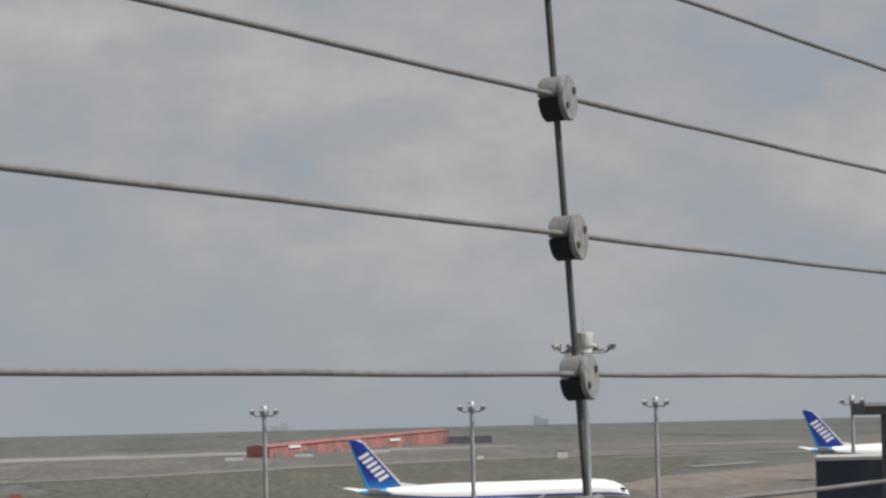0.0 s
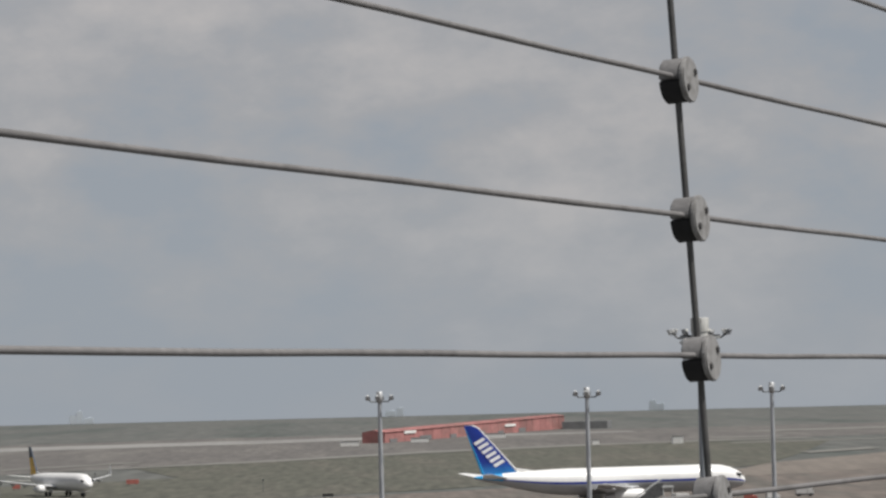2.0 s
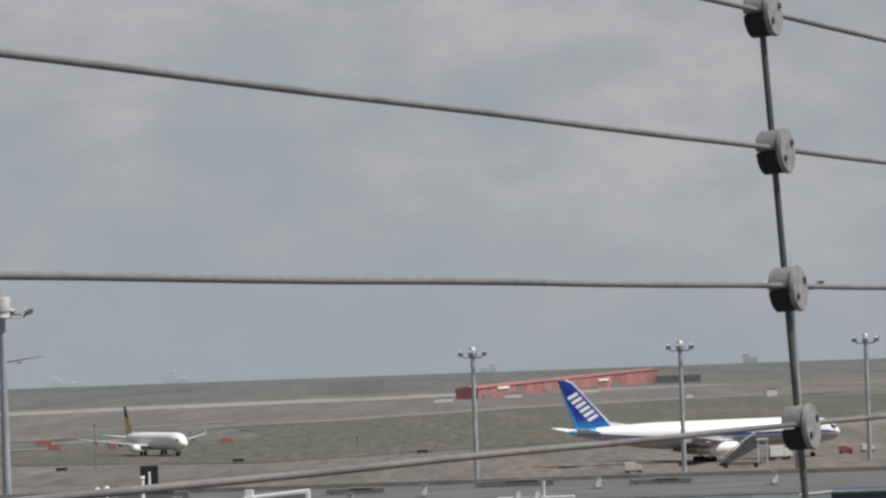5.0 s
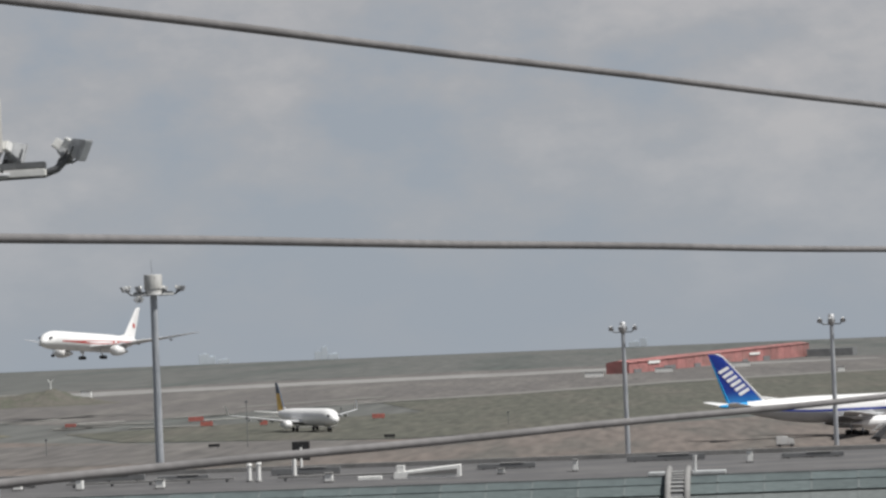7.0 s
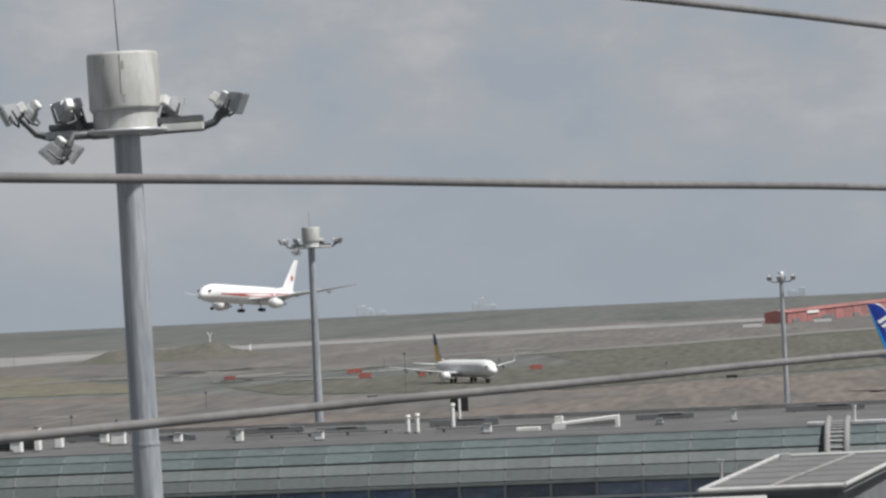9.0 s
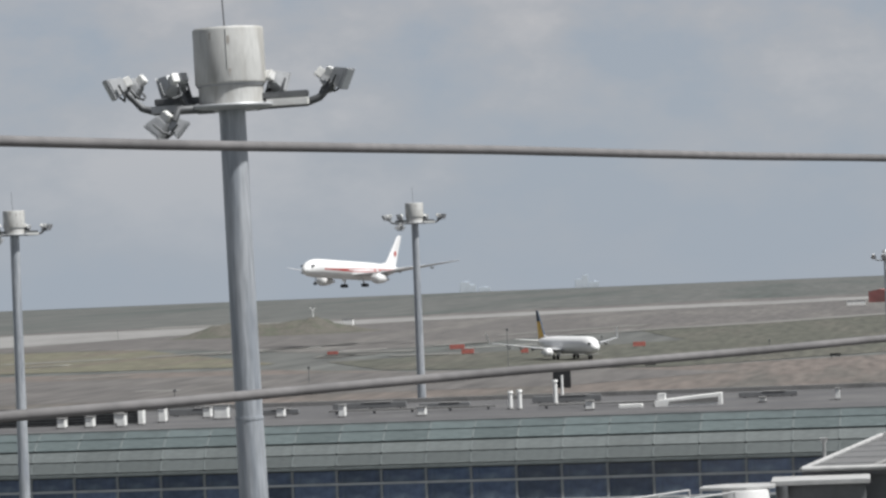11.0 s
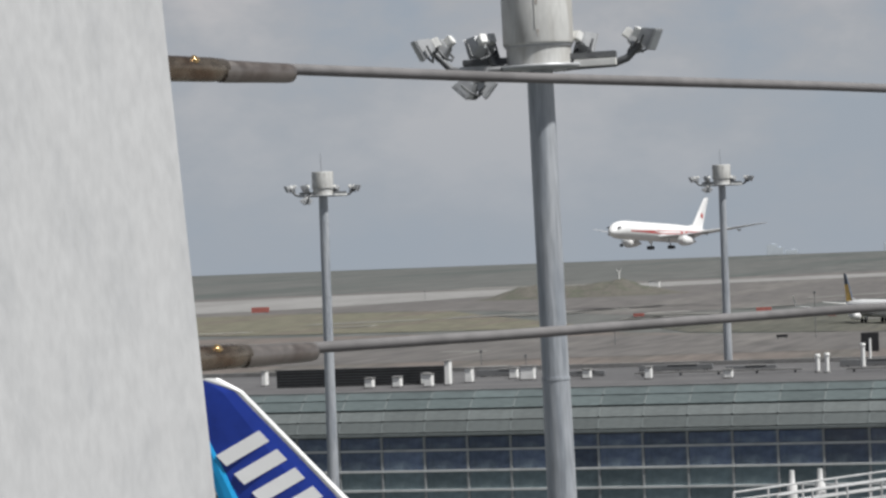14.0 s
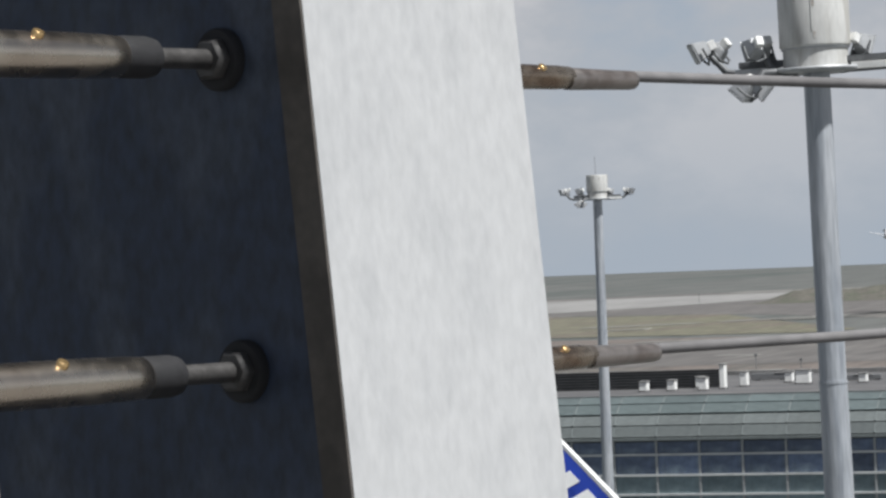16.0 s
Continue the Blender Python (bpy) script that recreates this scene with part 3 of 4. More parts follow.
def lamp_mast(base, height, label):
    ob = thing("light_mast", label, "light mast", pose(*base), "distant apron light masts")
    h = height
    part("pole", tube([(0, 0, -0.1), (0, 0, h * 0.6), (0, 0, h - 0.6)], [0.44, 0.38, 0.32], 16), "mast", ob)
    part("hub", tube([(0, 0, h - 1.9), (0, 0, h - 1.8), (0, 0, h), (0, 0, h + 0.05)], [0.36, 0.52, 0.52, 0.4], 16), "lamp_body", ob)
    for a in (15, 80, 165, 195, 260, 345):
        c, d = math.cos(radians(a)), math.sin(radians(a))
        arm = part("arm", tube([(0.3 * c, 0.3 * d, h - 1.7), (1.5 * c, 1.5 * d, h - 1.7), (2.0 * c, 2.0 * d, h - 1.3)], 0.11, 8), "arm", ob)
        floodlight(arm, pose(2.1 * c, 2.1 * d, h - 0.95, 30, 0, 0), 2.2)
    return ob


drum_mast(at(-10.525, 61, 0), EYE_Z + 61 * math.tan(radians(2.99)), 1.0, "tall grey tapered floodlight mast with cream drum housing", 0.238, 0.385, tilt=-0.92)
drum_mast(at(-14.615, 188, 0), EYE_Z + 188 * math.tan(radians(1.00)), 0.93, "grey floodlight mast with cream drum before the terminal", 0.25, 0.36, 18)
drum_mast(at(-7.885, 264, 0), EYE_Z + 264 * math.tan(radians(0.935)), 1.10, "grey floodlight mast with cream drum behind the terminal", 0.27, 0.42, 8)
drum_mast(at(5.43, 264, 0), EYE_Z + 264 * math.tan(radians(0.935)), 1.10, "grey floodlight mast with cream drum beyond the terminal", 0.27, 0.42, -8)
for b, d, top in ((0.0, 585, 0.16), (3.50, 598, 0.15), (6.605, 628, 0.16), (9.89, 690, 0.10)):
    lamp_mast(at(b, d, 0), EYE_Z + d * math.tan(radians(top)), "slim grey floodlight mast on the far apron")


# ---- aircraft ----
def foil(sections, bm=None):
    """A wing-like body through sections: (leading edge point, trailing edge point, thickness, up vector)."""
    bm = bm or bmesh.new()
    rings = []
    for le, te, t, up in sections:
        le, te, up = Vector(le), Vector(te), Vector(up)
        pts = [(0, 0), (0.06, 0.6), (0.3, 1), (0.65, 0.7), (1, 0.04), (1, -0.04), (0.65, -0.6), (0.3, -0.9), (0.06, -0.55)]
        rings.append([bm.verts.new(le + (te - le) * a + up * (t / 2 * b)) for a, b in pts])
    n = len(rings[0])
    for a, b in zip(rings, rings[1:]):
        for k in range(n):
            bm.faces.new((a[k], a[(k + 1) % n], b[(k + 1) % n], b[k]))
    bm.faces.new(rings[0][::-1])
    bm.faces.new(rings[-1])
    bmesh.ops.recalc_face_normals(bm, faces=bm.faces)
    return bm


STATIONS = ((0, 0.05, 0.50), (0.012, 0.13, 0.48), (0.05, 0.27, 0.42), (0.1, 0.45, 0.34), (0.16, 0.64, 0.22), (0.22, 0.81, 0.11), (0.28, 0.93, 0.04), (0.34, 1, 0), (0.5, 1, 0), (0.7, 1, 0), (0.86, 1, 0), (0.905, 0.965, -0.02), (0.94, 0.86, -0.08), (0.965, 0.70, -0.16), (0.982, 0.51, -0.23), (0.993, 0.31, -0.29), (1, 0.05, -0.33))


def airliner(name, label, m, L, R, span, zc, fin, livery, engines="big", stripe=None, rise=1.0, trail=0.85):
    """livery: materials of body, stripe, belly, rear, fin. fin: (x_te_top, x_le_top, x_te_root, x_le_root, height over the back)."""
    body, band, belly, rear, fcol = livery
    ob = thing(name, label, "airplane", m)
    bm = bmesh.new()
    seg, rings = 36, []
    for fx, fr, dz in STATIONS:
        rings.append([bm.verts.new((fx * L, R * fr * math.cos(2 * math.pi * k / seg), zc + R * dz + R * fr * math.sin(2 * math.pi * k / seg))) for k in range(seg)])
    for i, (a, b) in enumerate(zip(rings, rings[1:])):
        for k in range(seg):
            f = bm.faces.new((a[k], b[k], b[(k + 1) % seg], a[(k + 1) % seg]))
            f.smooth = True
            s = math.sin(2 * math.pi * (k + 0.5) / seg)
            f.material_index = 0 if s > 0 else 1 if s > -0.17 else 2
            if STATIONS[i + 1][0] <= 0.11 and s > -0.3:
                f.material_index = 3
    bm.faces.new(rings[0])
    bm.faces.new(rings[-1][::-1])
    bmesh.ops.recalc_face_normals(bm, faces=bm.faces)
    fus = part("fuselage", bm, [body, band, belly, rear], ob)
    # flight deck windows
    for side in (-1, 1):
        part("cockpit_window", prism([(0.966 * L, zc + 0.28 * R), (0.975 * L, zc + 0.20 * R), (0.975 * L, zc + 0.10 * R), (0.955 * L, zc + 0.14 * R), (0.955 * L, zc + 0.34 * R)], side * 0.45 * R, side * 0.735 * R), "window", fus)
        if stripe:
            bm = bmesh.new()
            n = 22
            prev = None
            for j in range(n + 1):
                u = j / n
                x = (0.10 + 0.78 * u) * L
                zz = zc + R * (0.42 * (1 - u) ** 2 - 0.10)
                fr = np.interp(x / L, [q[0] for q in STATIONS], [q[1] for q in STATIONS])
                dz = np.interp(x / L, [q[0] for q in STATIONS], [q[2] for q in STATIONS])
                w = R * (0.07 + 0.13 * math.sin(math.pi * u) ** 2)
                row = []
                for z in (zz - w, zz + w):
                    v = max(-0.98, min(0.98, (z - zc - R * dz) / (R * fr)))
                    row.append(bm.verts.new((x, side * (R * fr * math.sqrt(1 - v * v) + 0.03), zc + R * dz + R * fr * v)))
                if prev:
                    bm.faces.new((prev[0], row[0], row[1], prev[1]))
                prev = row
            bmesh.ops.recalc_face_normals(bm, faces=bm.faces)
            bmesh.ops.solidify(bm, geom=bm.faces[:], thickness=0.02)
            part("stripe", bm, stripe, fus, "curved red livery stripe")
    # wings
    half, xr = span / 2, 0.605 * L
    for side in (-1, 1):
        c0, cm, ct = 0.205 * L * 0.95, 0.11 * L, 0.035 * L
        secs = [((xr, side * R * 0.5, zc - 0.55 * R), (xr - c0, side * R * 0.5, zc - 0.6 * R), 0.9, (0, 0, 1)),
                ((xr - 0.20 * span * 0.62, side * half * 0.38, zc - 0.55 * R + 0.045 * rise * span * 0.38), (xr - 0.20 * span * 0.62 - cm, side * half * 0.38, zc - 0.62 * R + 0.045 * rise * span * 0.38), 0.55, (0, 0, 1)),
                ((xr - 0.31 * span, side * half * 0.97, zc - 0.5 * R + 0.062 * rise * span), (xr - 0.31 * span - ct, side * half * 0.97, zc - 0.5 * R + 0.062 * rise * span), 0.22, (0, 0, 1)),
                ((xr - 0.325 * span - 0.3 * ct, side * half, zc - 0.5 * R + 0.065 * rise * span), (xr - 0.325 * span - ct, side * half, zc - 0.5 * R + 0.065 * rise * span), 0.08, (0, 0, 1))]
        wing = part("wing", foil(secs), "wingskin", ob)
        if engines == "small":
            tip = secs[-1][0]
            part("winglet", foil([(tip, (tip[0] - ct, tip[1], tip[2]), 0.15, (0, 1, 0)), ((tip[0] - 1.2, tip[1] + side * 0.4, tip[2] + 2.4), (tip[0] - 1.9, tip[1] + side * 0.4, tip[2] + 2.4), 0.06, (0, 1, 0))]), "shell", wing)
        for g in (0.45, 0.6, 0.75):
            xx, yy = xr - 0.31 * span * g - ct - 0.05 * L * (1 - g), side * half * g
            part("flap_fairing", tube([(xx + 2.2, yy, zc - 0.75 * R + 0.06 * rise * span * g), (xx + 0.5, yy, zc - 0.86 * R + 0.06 * rise * span * g), (xx - 1.6, yy, zc - 0.7 * R + 0.06 * rise * span * g)], [0.12, 0.3, 0.05], 8), "belly", wing)
        # engine
        er = R * (0.56 if engines == "big" else 0.5)
        ex, ey, ez = xr - 0.05 * L, side * half * 0.315, max(er + 0.75, zc - 1.12 * R)
        eng = part("engine", tube([(ex - 0.095 * L, ey, ez), (ex - 0.07 * L, ey, ez), (ex - 0.02 * L, ey, ez), (ex + 0.004 * L, ey, ez), (ex + 0.012 * L, ey, ez), (ex + 0.008 * L, ey, ez), (ex - 0.005 * L, ey, ez)], [er * 0.55, er * 0.8, er * 1.0, er * 0.97, er * 0.88, er * 0.8, er * 0.78], 26, caps=False), "shell", ob)
        part("fan", tube([(ex - 0.006 * L, ey, ez), (ex - 0.004 * L, ey, ez), (ex + 0.004 * L, ey, ez)], [er * 0.8, er * 0.79, er * 0.08], 20), "dark", eng)
        part("exhaust", tube([(ex - 0.13 * L, ey, ez), (ex - 0.09 * L, ey, ez)], [er * 0.25, er * 0.55], 18), "alu", eng)
        part("pylon", foil([((ex - 0.01 * L, ey, ez + er * 0.8), (ex - 0.12 * L, ey, ez + er * 0.5), 0.5, (0, 1, 0)), ((ex - 0.055 * L, ey, zc - 0.5 * R + 0.02 * span), (ex - 0.14 * L, ey, zc - 0.5 * R + 0.02 * span), 0.4, (0, 1, 0))]), "belly", eng)
        # tailplane
        part("tailplane", foil([((0.125 * L, side * R * 0.2, zc + 0.42 * R), (0.03 * L, side * R * 0.2, zc + 0.42 * R), 0.5, (0, 0, 1)), ((0.02 * L, side * span * 0.168, zc + 0.42 * R + 0.02 * span), (-0.012 * L, side * span * 0.168, zc + 0.42 * R + 0.02 * span), 0.15, (0, 0, 1))]), "shell", ob)
    # fin
    xtt, xlt, xtr, xlr, hf = fin
    z0, zt = zc + R * 0.72, zc + R + hf

    def edge(u, h):
        """A point of the fin: u from leading to trailing edge, h from root to tip."""
        hh = min(h, 1.0)
        le, te = xlr + (xlt - xlr) * hh, xtr + (xtt - xtr) * hh
        return le + (te - le) * u, z0 + (zt - z0) * hh

    def fin_sec(u0, u1, h, t):
        a, b = edge(u0, h), edge(u1, h)
        return ((a[0], 0, a[1]), (b[0], 0, b[1]), t, (0, 1, 0))

    tip = (edge(0.28, 1)[0], edge(1, 1)[0])
    finob = part("fin", foil([fin_sec(0, 1, 0, 0.75), fin_sec(0, 1, 0.5, 0.5), fin_sec(0, 1, 0.95, 0.28), ((tip[0], 0, zt + 0.05 * R), (tip[1], 0, zt + 0.05 * R), 0.16, (0, 1, 0))]), fcol, ob)
    part("fin_leading_edge", foil([fin_sec(-0.03, 0.11, -0.02, 0.6), fin_sec(-0.02, 0.10, 0.5, 0.42), fin_sec(-0.02, 0.2, 0.955, 0.26), ((tip[0] + 0.1, 0, zt + 0.07 * R), (tip[1] - 0.02, 0, zt + 0.07 * R), 0.18, (0, 1, 0))]), "shell" if fcol != "amber" else "slate", finob, "white leading edge")
    # fillet before the fin
    part("fin_fillet", foil([((xlr + 0.05 * L, 0, zc + R * 0.93), (xlr - 1, 0, zc + R * 0.9), 0.3, (0, 1, 0)), ((xlr - 0.4, 0, z0 + R * 0.40), (xlr - 1.6, 0, z0 + R * 0.40), 0.3, (0, 1, 0))]), "shell", finob)
    if fcol == "amber":
        part("fin_upper", foil([fin_sec(-0.01, 1.01, 0.62, 0.48), fin_sec(-0.01, 1.01, 0.95, 0.32), ((tip[0] + 0.05, 0, zt + 0.06 * R), (tip[1], 0, zt + 0.06 * R), 0.18, (0, 1, 0))]), "slate", finob, "dark upper fin")
    if fcol == "fin_blue":
        part("fin_trailing_band", foil([fin_sec(trail - 0.01, 1.015, 0.0, 0.42), fin_sec(trail, 1.015, 0.5, 0.30), fin_sec(trail + 0.01, 1.012, 0.95, 0.20)]), "azure", finob, "light blue trailing band")
        for side in (-1, 1):
            # six plain slanted bars in a row below the leading edge
            le0, le1 = Vector(edge(0, 1)), Vector(edge(0, 0))
            along = (le1 - le0).normalized()
            across = Vector((along.y, -along.x))
            k = (le1 - le0).length / 11.9
            for j in range(6):
                pa = le0 + along * ((1.75 + 1.08 * j) * k)
                c = [pa + across * (2.65 * k) + along * (0.0 * k), pa + across * (2.65 * k) + along * (0.62 * k), pa + across * (0.62 * k) + along * (1.12 * k), pa + across * (0.62 * k) + along * (0.5 * k)]
                part("emblem_bar", prism([tuple(v) for v in c], side * 0.05, side * (0.195 + 0.021 * j)), "shell", finob, "plain white emblem bar")
    if stripe:
        bm = bmesh.new()
        q = edge(0.55, 0.42)
        bmesh.ops.create_cone(bm, cap_ends=True, segments=28, radius1=0.9, radius2=0.9, depth=0.62, matrix=pose(q[0], 0, q[1], 90, 0, 0))
        part("emblem_disc", bm, "red", finob, "plain red disc")
    # undercarriage
    wr = 0.19 * R if engines == "big" else 0.28 * R
    for side in (-1, 1):
        leg = part("main_gear", tube([(0.50 * L, side * R * 0.95, zc - 0.7 * R), (0.495 * L, side * R * 1.25, wr)], 0.22 if engines == "big" else 0.14, 10), "alu", ob)
        for dx in ((-1.2, 0, 1.2) if L > 70 else (-0.7, 0.7) if L > 50 else (0,)):
            for dy in (-0.5, 0.5):
                y = side * R * 1.25 + dy
                part("tyre", tube([(0.495 * L + dx * 0.85, y + k, wr) for k in (-0.22, -0.16, 0.16, 0.22)], [wr * 0.8, wr, wr, wr * 0.8], 18), "dark", leg)
        part("gear_door", box(0.52 * L, side * R * 1.05, zc - 1.0 * R, 1.6, 0.08, 0.9, 0.02), body, leg)
    leg = part("nose_gear", tube([(0.89 * L, 0, zc - 0.7 * R), (0.895 * L, 0, wr * 0.85)], 0.14, 10), "alu", ob)
    for dy in (-0.3, 0.3):
        part("tyre", tube([(0.895 * L, dy + k, wr * 0.85) for k in (-0.16, -0.11, 0.11, 0.16)], [wr * 0.66, wr * 0.85, wr * 0.85, wr * 0.66], 18), "dark", leg)
    return ob


BLUE = ("shell", "navy", "belly", "azure", "fin_blue")
FIN = (-1.7, 0.9, 1.7, 9.2, 8.5)
airliner("airliner", "white wide-body airliner with deep blue tail parked on the apron", pose(17.4, 640, 0.15, 0, 0, 16), 55.0, 2.55, 47.6, 5.2, FIN, BLUE, rise=0.4, trail=0.94)
airliner("airliner", "airliner with deep blue tail at the terminal gate", pose(-42.6, 142.9, 0.15, 0, 0, 12), 53.0, 2.55, 47.6, 4.9, FIN, BLUE)
airliner("airliner", "long white airliner with deep blue tail far across the apron", pose(*at(9.17, 950, 0.15), 0, 0, 8), 62.0, 3.1, 60.0, 6.6, (-2.0, 1.0, 2.0, 10.5, 9.5), BLUE, rise=0.4, trail=0.94)
HOME = pose(*at(-8.95, 1140, 19.5), 0, 0, -107) @ pose(0, 0, 0, 0, -2.5, 0) @ pose(-36.9, 0, 0)
airliner("landing_airliner", "white airliner with red stripe landing, wheels down", HOME, 73.9, 3.1, 64.8, 5.6, (-1.0, 2.2, 4.0, 12.5, 9.8), ("shell", "shell", "shell", "shell", "shell"), stripe="red")
TAXI = pose(*at(-5.42, 840, 0.15), 0, 0, -62.6) @ pose(-19.7, 0, 0)
airliner("taxiing_airliner", "small white airliner with yellow tail on the taxiway", TAXI, 39.5, 2.15, 34.5, 3.5, (0.3, 1.9, 1.6, 6.0, 6.3), ("shell", "shell", "shell", "shell", "amber"), engines="small")


# ---- terminal pier ----
PX0, PX1 = -91.2, 44.0
STEP = 2.68
ROOF = [(197.0, 10.66), (197.3, 11.34), (197.8, 12.0), (198.5, 12.58), (199.4, 13.01)]
RZ = 12.82
TURN = pose(-38, 200, 0, 0, 0, -4) @ pose(38, -200, 0)
pier = thing("terminal_pier", "long low terminal pier with curved green roof and glass front", "terminal building", TURN)
part("flat_roof", box((PX0 + PX1) / 2, 217.7, 12.67, PX1 - PX0, 36.4, 0.3, 0.02), "flat", pier, "grey flat roof behind the curved edge")
part("back_parapet", box((PX0 + PX1) / 2, 236.0, 12.9, PX1 - PX0, 0.4, 0.45, 0.03), "parapet", pier)
part("ridge_gutter", box((PX0 + PX1) / 2, 199.6, 13.0, PX1 - PX0, 0.3, 0.14, 0.03), "seam", pier)
part("back_wall", box((PX0 + PX1) / 2, 235.8, 6.4, PX1 - PX0, 0.3, 12.5), "wall", pier)
part("floor_slab", box((PX0 + PX1) / 2, 216.5, 0.4, PX1 - PX0, 38.5, 0.6), "wall", pier)
for x in (PX0, PX1):
    part("end_wall", prism([(y, z - 0.25) for y, z in ROOF] + [(236, 12.6), (236, 0.2), (197, 0.2)], x - 0.2, x + 0.2, "x"), "wall", pier)
part("lower_wall", box((PX0 + PX1) / 2, 197.35, 2.6, PX1 - PX0, 0.3, 5.2), "wall", pier)
part("eave", box((PX0 + PX1) / 2, 196.85, 10.54, PX1 - PX0, 0.34, 0.17, 0.03), "rib", pier, "pale metal eave edge")
under = bmesh.new()
prism([(y, z - 0.12) for y, z in ROOF] + [(199.4, 12.5), (198.0, 10.0)], PX0, PX1, "x", under)
part("roof_deck", under, "seam", pier)
NCOL = int((PX1 - PX0) / STEP)
LEVELS = (10.46, 9.62, 8.38, 7.22, 6.20, 5.20)
for z in LEVELS[1:]:
    part("transom", box((PX0 + PX1) / 2, 197.0, z, PX1 - PX0, 0.22, 0.13, 0.01), "framing", pier)
post_mesh = None
for i in range(NCOL + 1):
    x = PX0 + i * STEP
    if post_mesh is None:
        first = part("mullion", box(0, 0, 0, 0.14, 0.2, 5.4, 0.01), "mullion_grey", pier)
        post_mesh = first.data
        first.location = (x, 197.05, 7.8)
    else:
        o = new("mullion", post_mesh)
        o.parent, o.location = pier, (x, 197.05, 7.8)
# passenger walkway and floor edge seen dimly behind the glass
part("inner_wall", box((PX0 + PX1) / 2, 203.0, 5.4, PX1 - PX0, 0.3, 9.8), "wall", pier)
part("inner_floor", box((PX0 + PX1) / 2, 200.2, 6.2, PX1 - PX0, 5.6, 0.3), "parapet", pier)
# roof crossing frame with a lamp on its top
lad = thing("roof_ladder", "grey double roof ladder over the curved green roof", "ladder", TURN)
for x in (2.45, 3.55):
    part("rail", tube([(x, y - 0.35, z + 0.25) for y, z in ROOF[1:]] + [(x, 200.2, 13.45), (x, 200.8, 12.8)], 0.2, 8), "parapet", lad)
part("tray", prism([(y - 0.35, z + 0.12) for y, z in ROOF[1:]] + [(y - 0.35, z + 0.25) for y, z in ROOF[:0:-1]], 2.5, 3.5, "x"), "wall", lad)
for k in range(8):
    y = 197.5 + k * 0.27
    z = np.interp(y, [q[0] for q in ROOF], [q[1] for q in ROOF]) + 0.3
    part("rung", tube([(2.45, y - 0.4, z), (3.55, y - 0.4, z)], 0.05, 6), "trim", lad)
part("lamp_post", tube([(3.7, 205, 12.75), (3.7, 205, 13.6), (3.7, 205, 14.0)], [0.08, 0.08, 0.14], 10), "white", lad)
part("landing", box(3.2, 205.3, 12.97, 4.6, 1.4, 0.18, 0.02), "framing", lad)


def roof_unit(x, y, sx, sz, sy=0.8, name="roof_vent", label="small white rooftop ventilation unit"):
    ob = thing(name, label, "roof vent", pose(x * 0.958, y * 0.958, RZ), "rooftop units")
    part("body", box(0, 0, sz / 2 - 0.02, sx, sy, sz, 0.03), "vent", ob)
    part("cap", box(0, 0, sz + 0.03, sx * 1.15, sy * 1.15, 0.08, 0.015), "parapet", ob)
    part("base", box(0, 0, 0.04, sx * 1.2, sy * 1.2, 0.1, 0.01), "flat", ob)


for x, y, sx, sz in ((-62.8, 229.7, 0.35, 1.0), (-55, 221.5, 0.5, 0.62), (-53.1, 221.6, 0.5, 0.66), (-50.8, 221, 0.5, 0.8), (-49.9, 223, 0.33, 1.55), (-49.1, 226, 0.45, 0.95), (-64.6, 229.7, 0.3, 1.0), (-45.4, 227.9, 0.9, 0.9), (-41.2, 227.4, 0.5, 0.6), (-36.4, 223.9, 0.4, 0.75), (-30.7, 221.5, 0.5, 0.55), (-19.6, 221.5, 0.5, 0.55), (-8.4, 224, 0.4, 0.3), (-3.5, 224, 0.3, 0.7), (8.1, 227.3, 0.35, 0.8), (19.6, 224, 0.35, 0.75), (-52, 225.3, 0.5, 0.7), (-47, 231, 0.5, 0.7)):
    roof_unit(x, y, sx, sz)
for x, y, h in ((-25.5, 227.6, 1.05), (-24.75, 226.5, 1.15), (-23.0, 233.3, 1.5)):
    ob = thing("vent_pipe", "slim white rooftop vent pipe", "pipe", pose(x * 0.958, y * 0.958, RZ), "rooftop pipes")
    part("pipe", tube([(0, 0, 0), (0, 0, h)], 0.14, 12), "vent", ob)
    part("cowl", tube([(0, 0, h - 0.02), (0, 0, h + 0.12)], [0.2, 0.16], 12), "vent", ob)
    part("flange", tube([(0, 0, 0), (0, 0, 0.08)], 0.24, 12), "parapet", ob)
ob = thing("rooftop_skylight", "long white sloping rooftop skylight box", "skylight", pose(-12.7, 214.6, RZ))
part("body", prism([(-2.1, 0), (2.1, 0), (2.1, 0.72), (-2.1, 0.35)], -0.9, 0.9), "vent", ob)
part("end_box", box(-1.7, -0.2, 0.4, 0.5, 1.0, 0.8, 0.02), "white", ob)
part("glazing", prism([(-1.2, 0.16), (1.9, 0.16), (1.9, 0.5), (-1.2, 0.30)], -0.93, -0.905), "parapet", ob)
ob = thing("rooftop_skylight", "flat white rooftop hatch", "skylight", pose(-16.3, 213.6, RZ))
part("body", box(0, 0, 0.1, 1.5, 0.9, 0.24, 0.03), "vent", ob)
ob = thing("plant_screen", "long black louvred rooftop plant screen", "louvre screen", pose(-54.3, 216.5, RZ))
part("panel", box(0, 0, 0.56, 11.5, 0.3, 1.12, 0.02), "louvre", ob)
for k in range(6):
    part("slat", box(0, -0.18, 0.1 + 0.18 * k, 11.4, 0.1, 0.05), "arm", ob)
part("cap", box(0, 0, 1.15, 11.7, 0.5, 0.08, 0.01), "flat", ob)
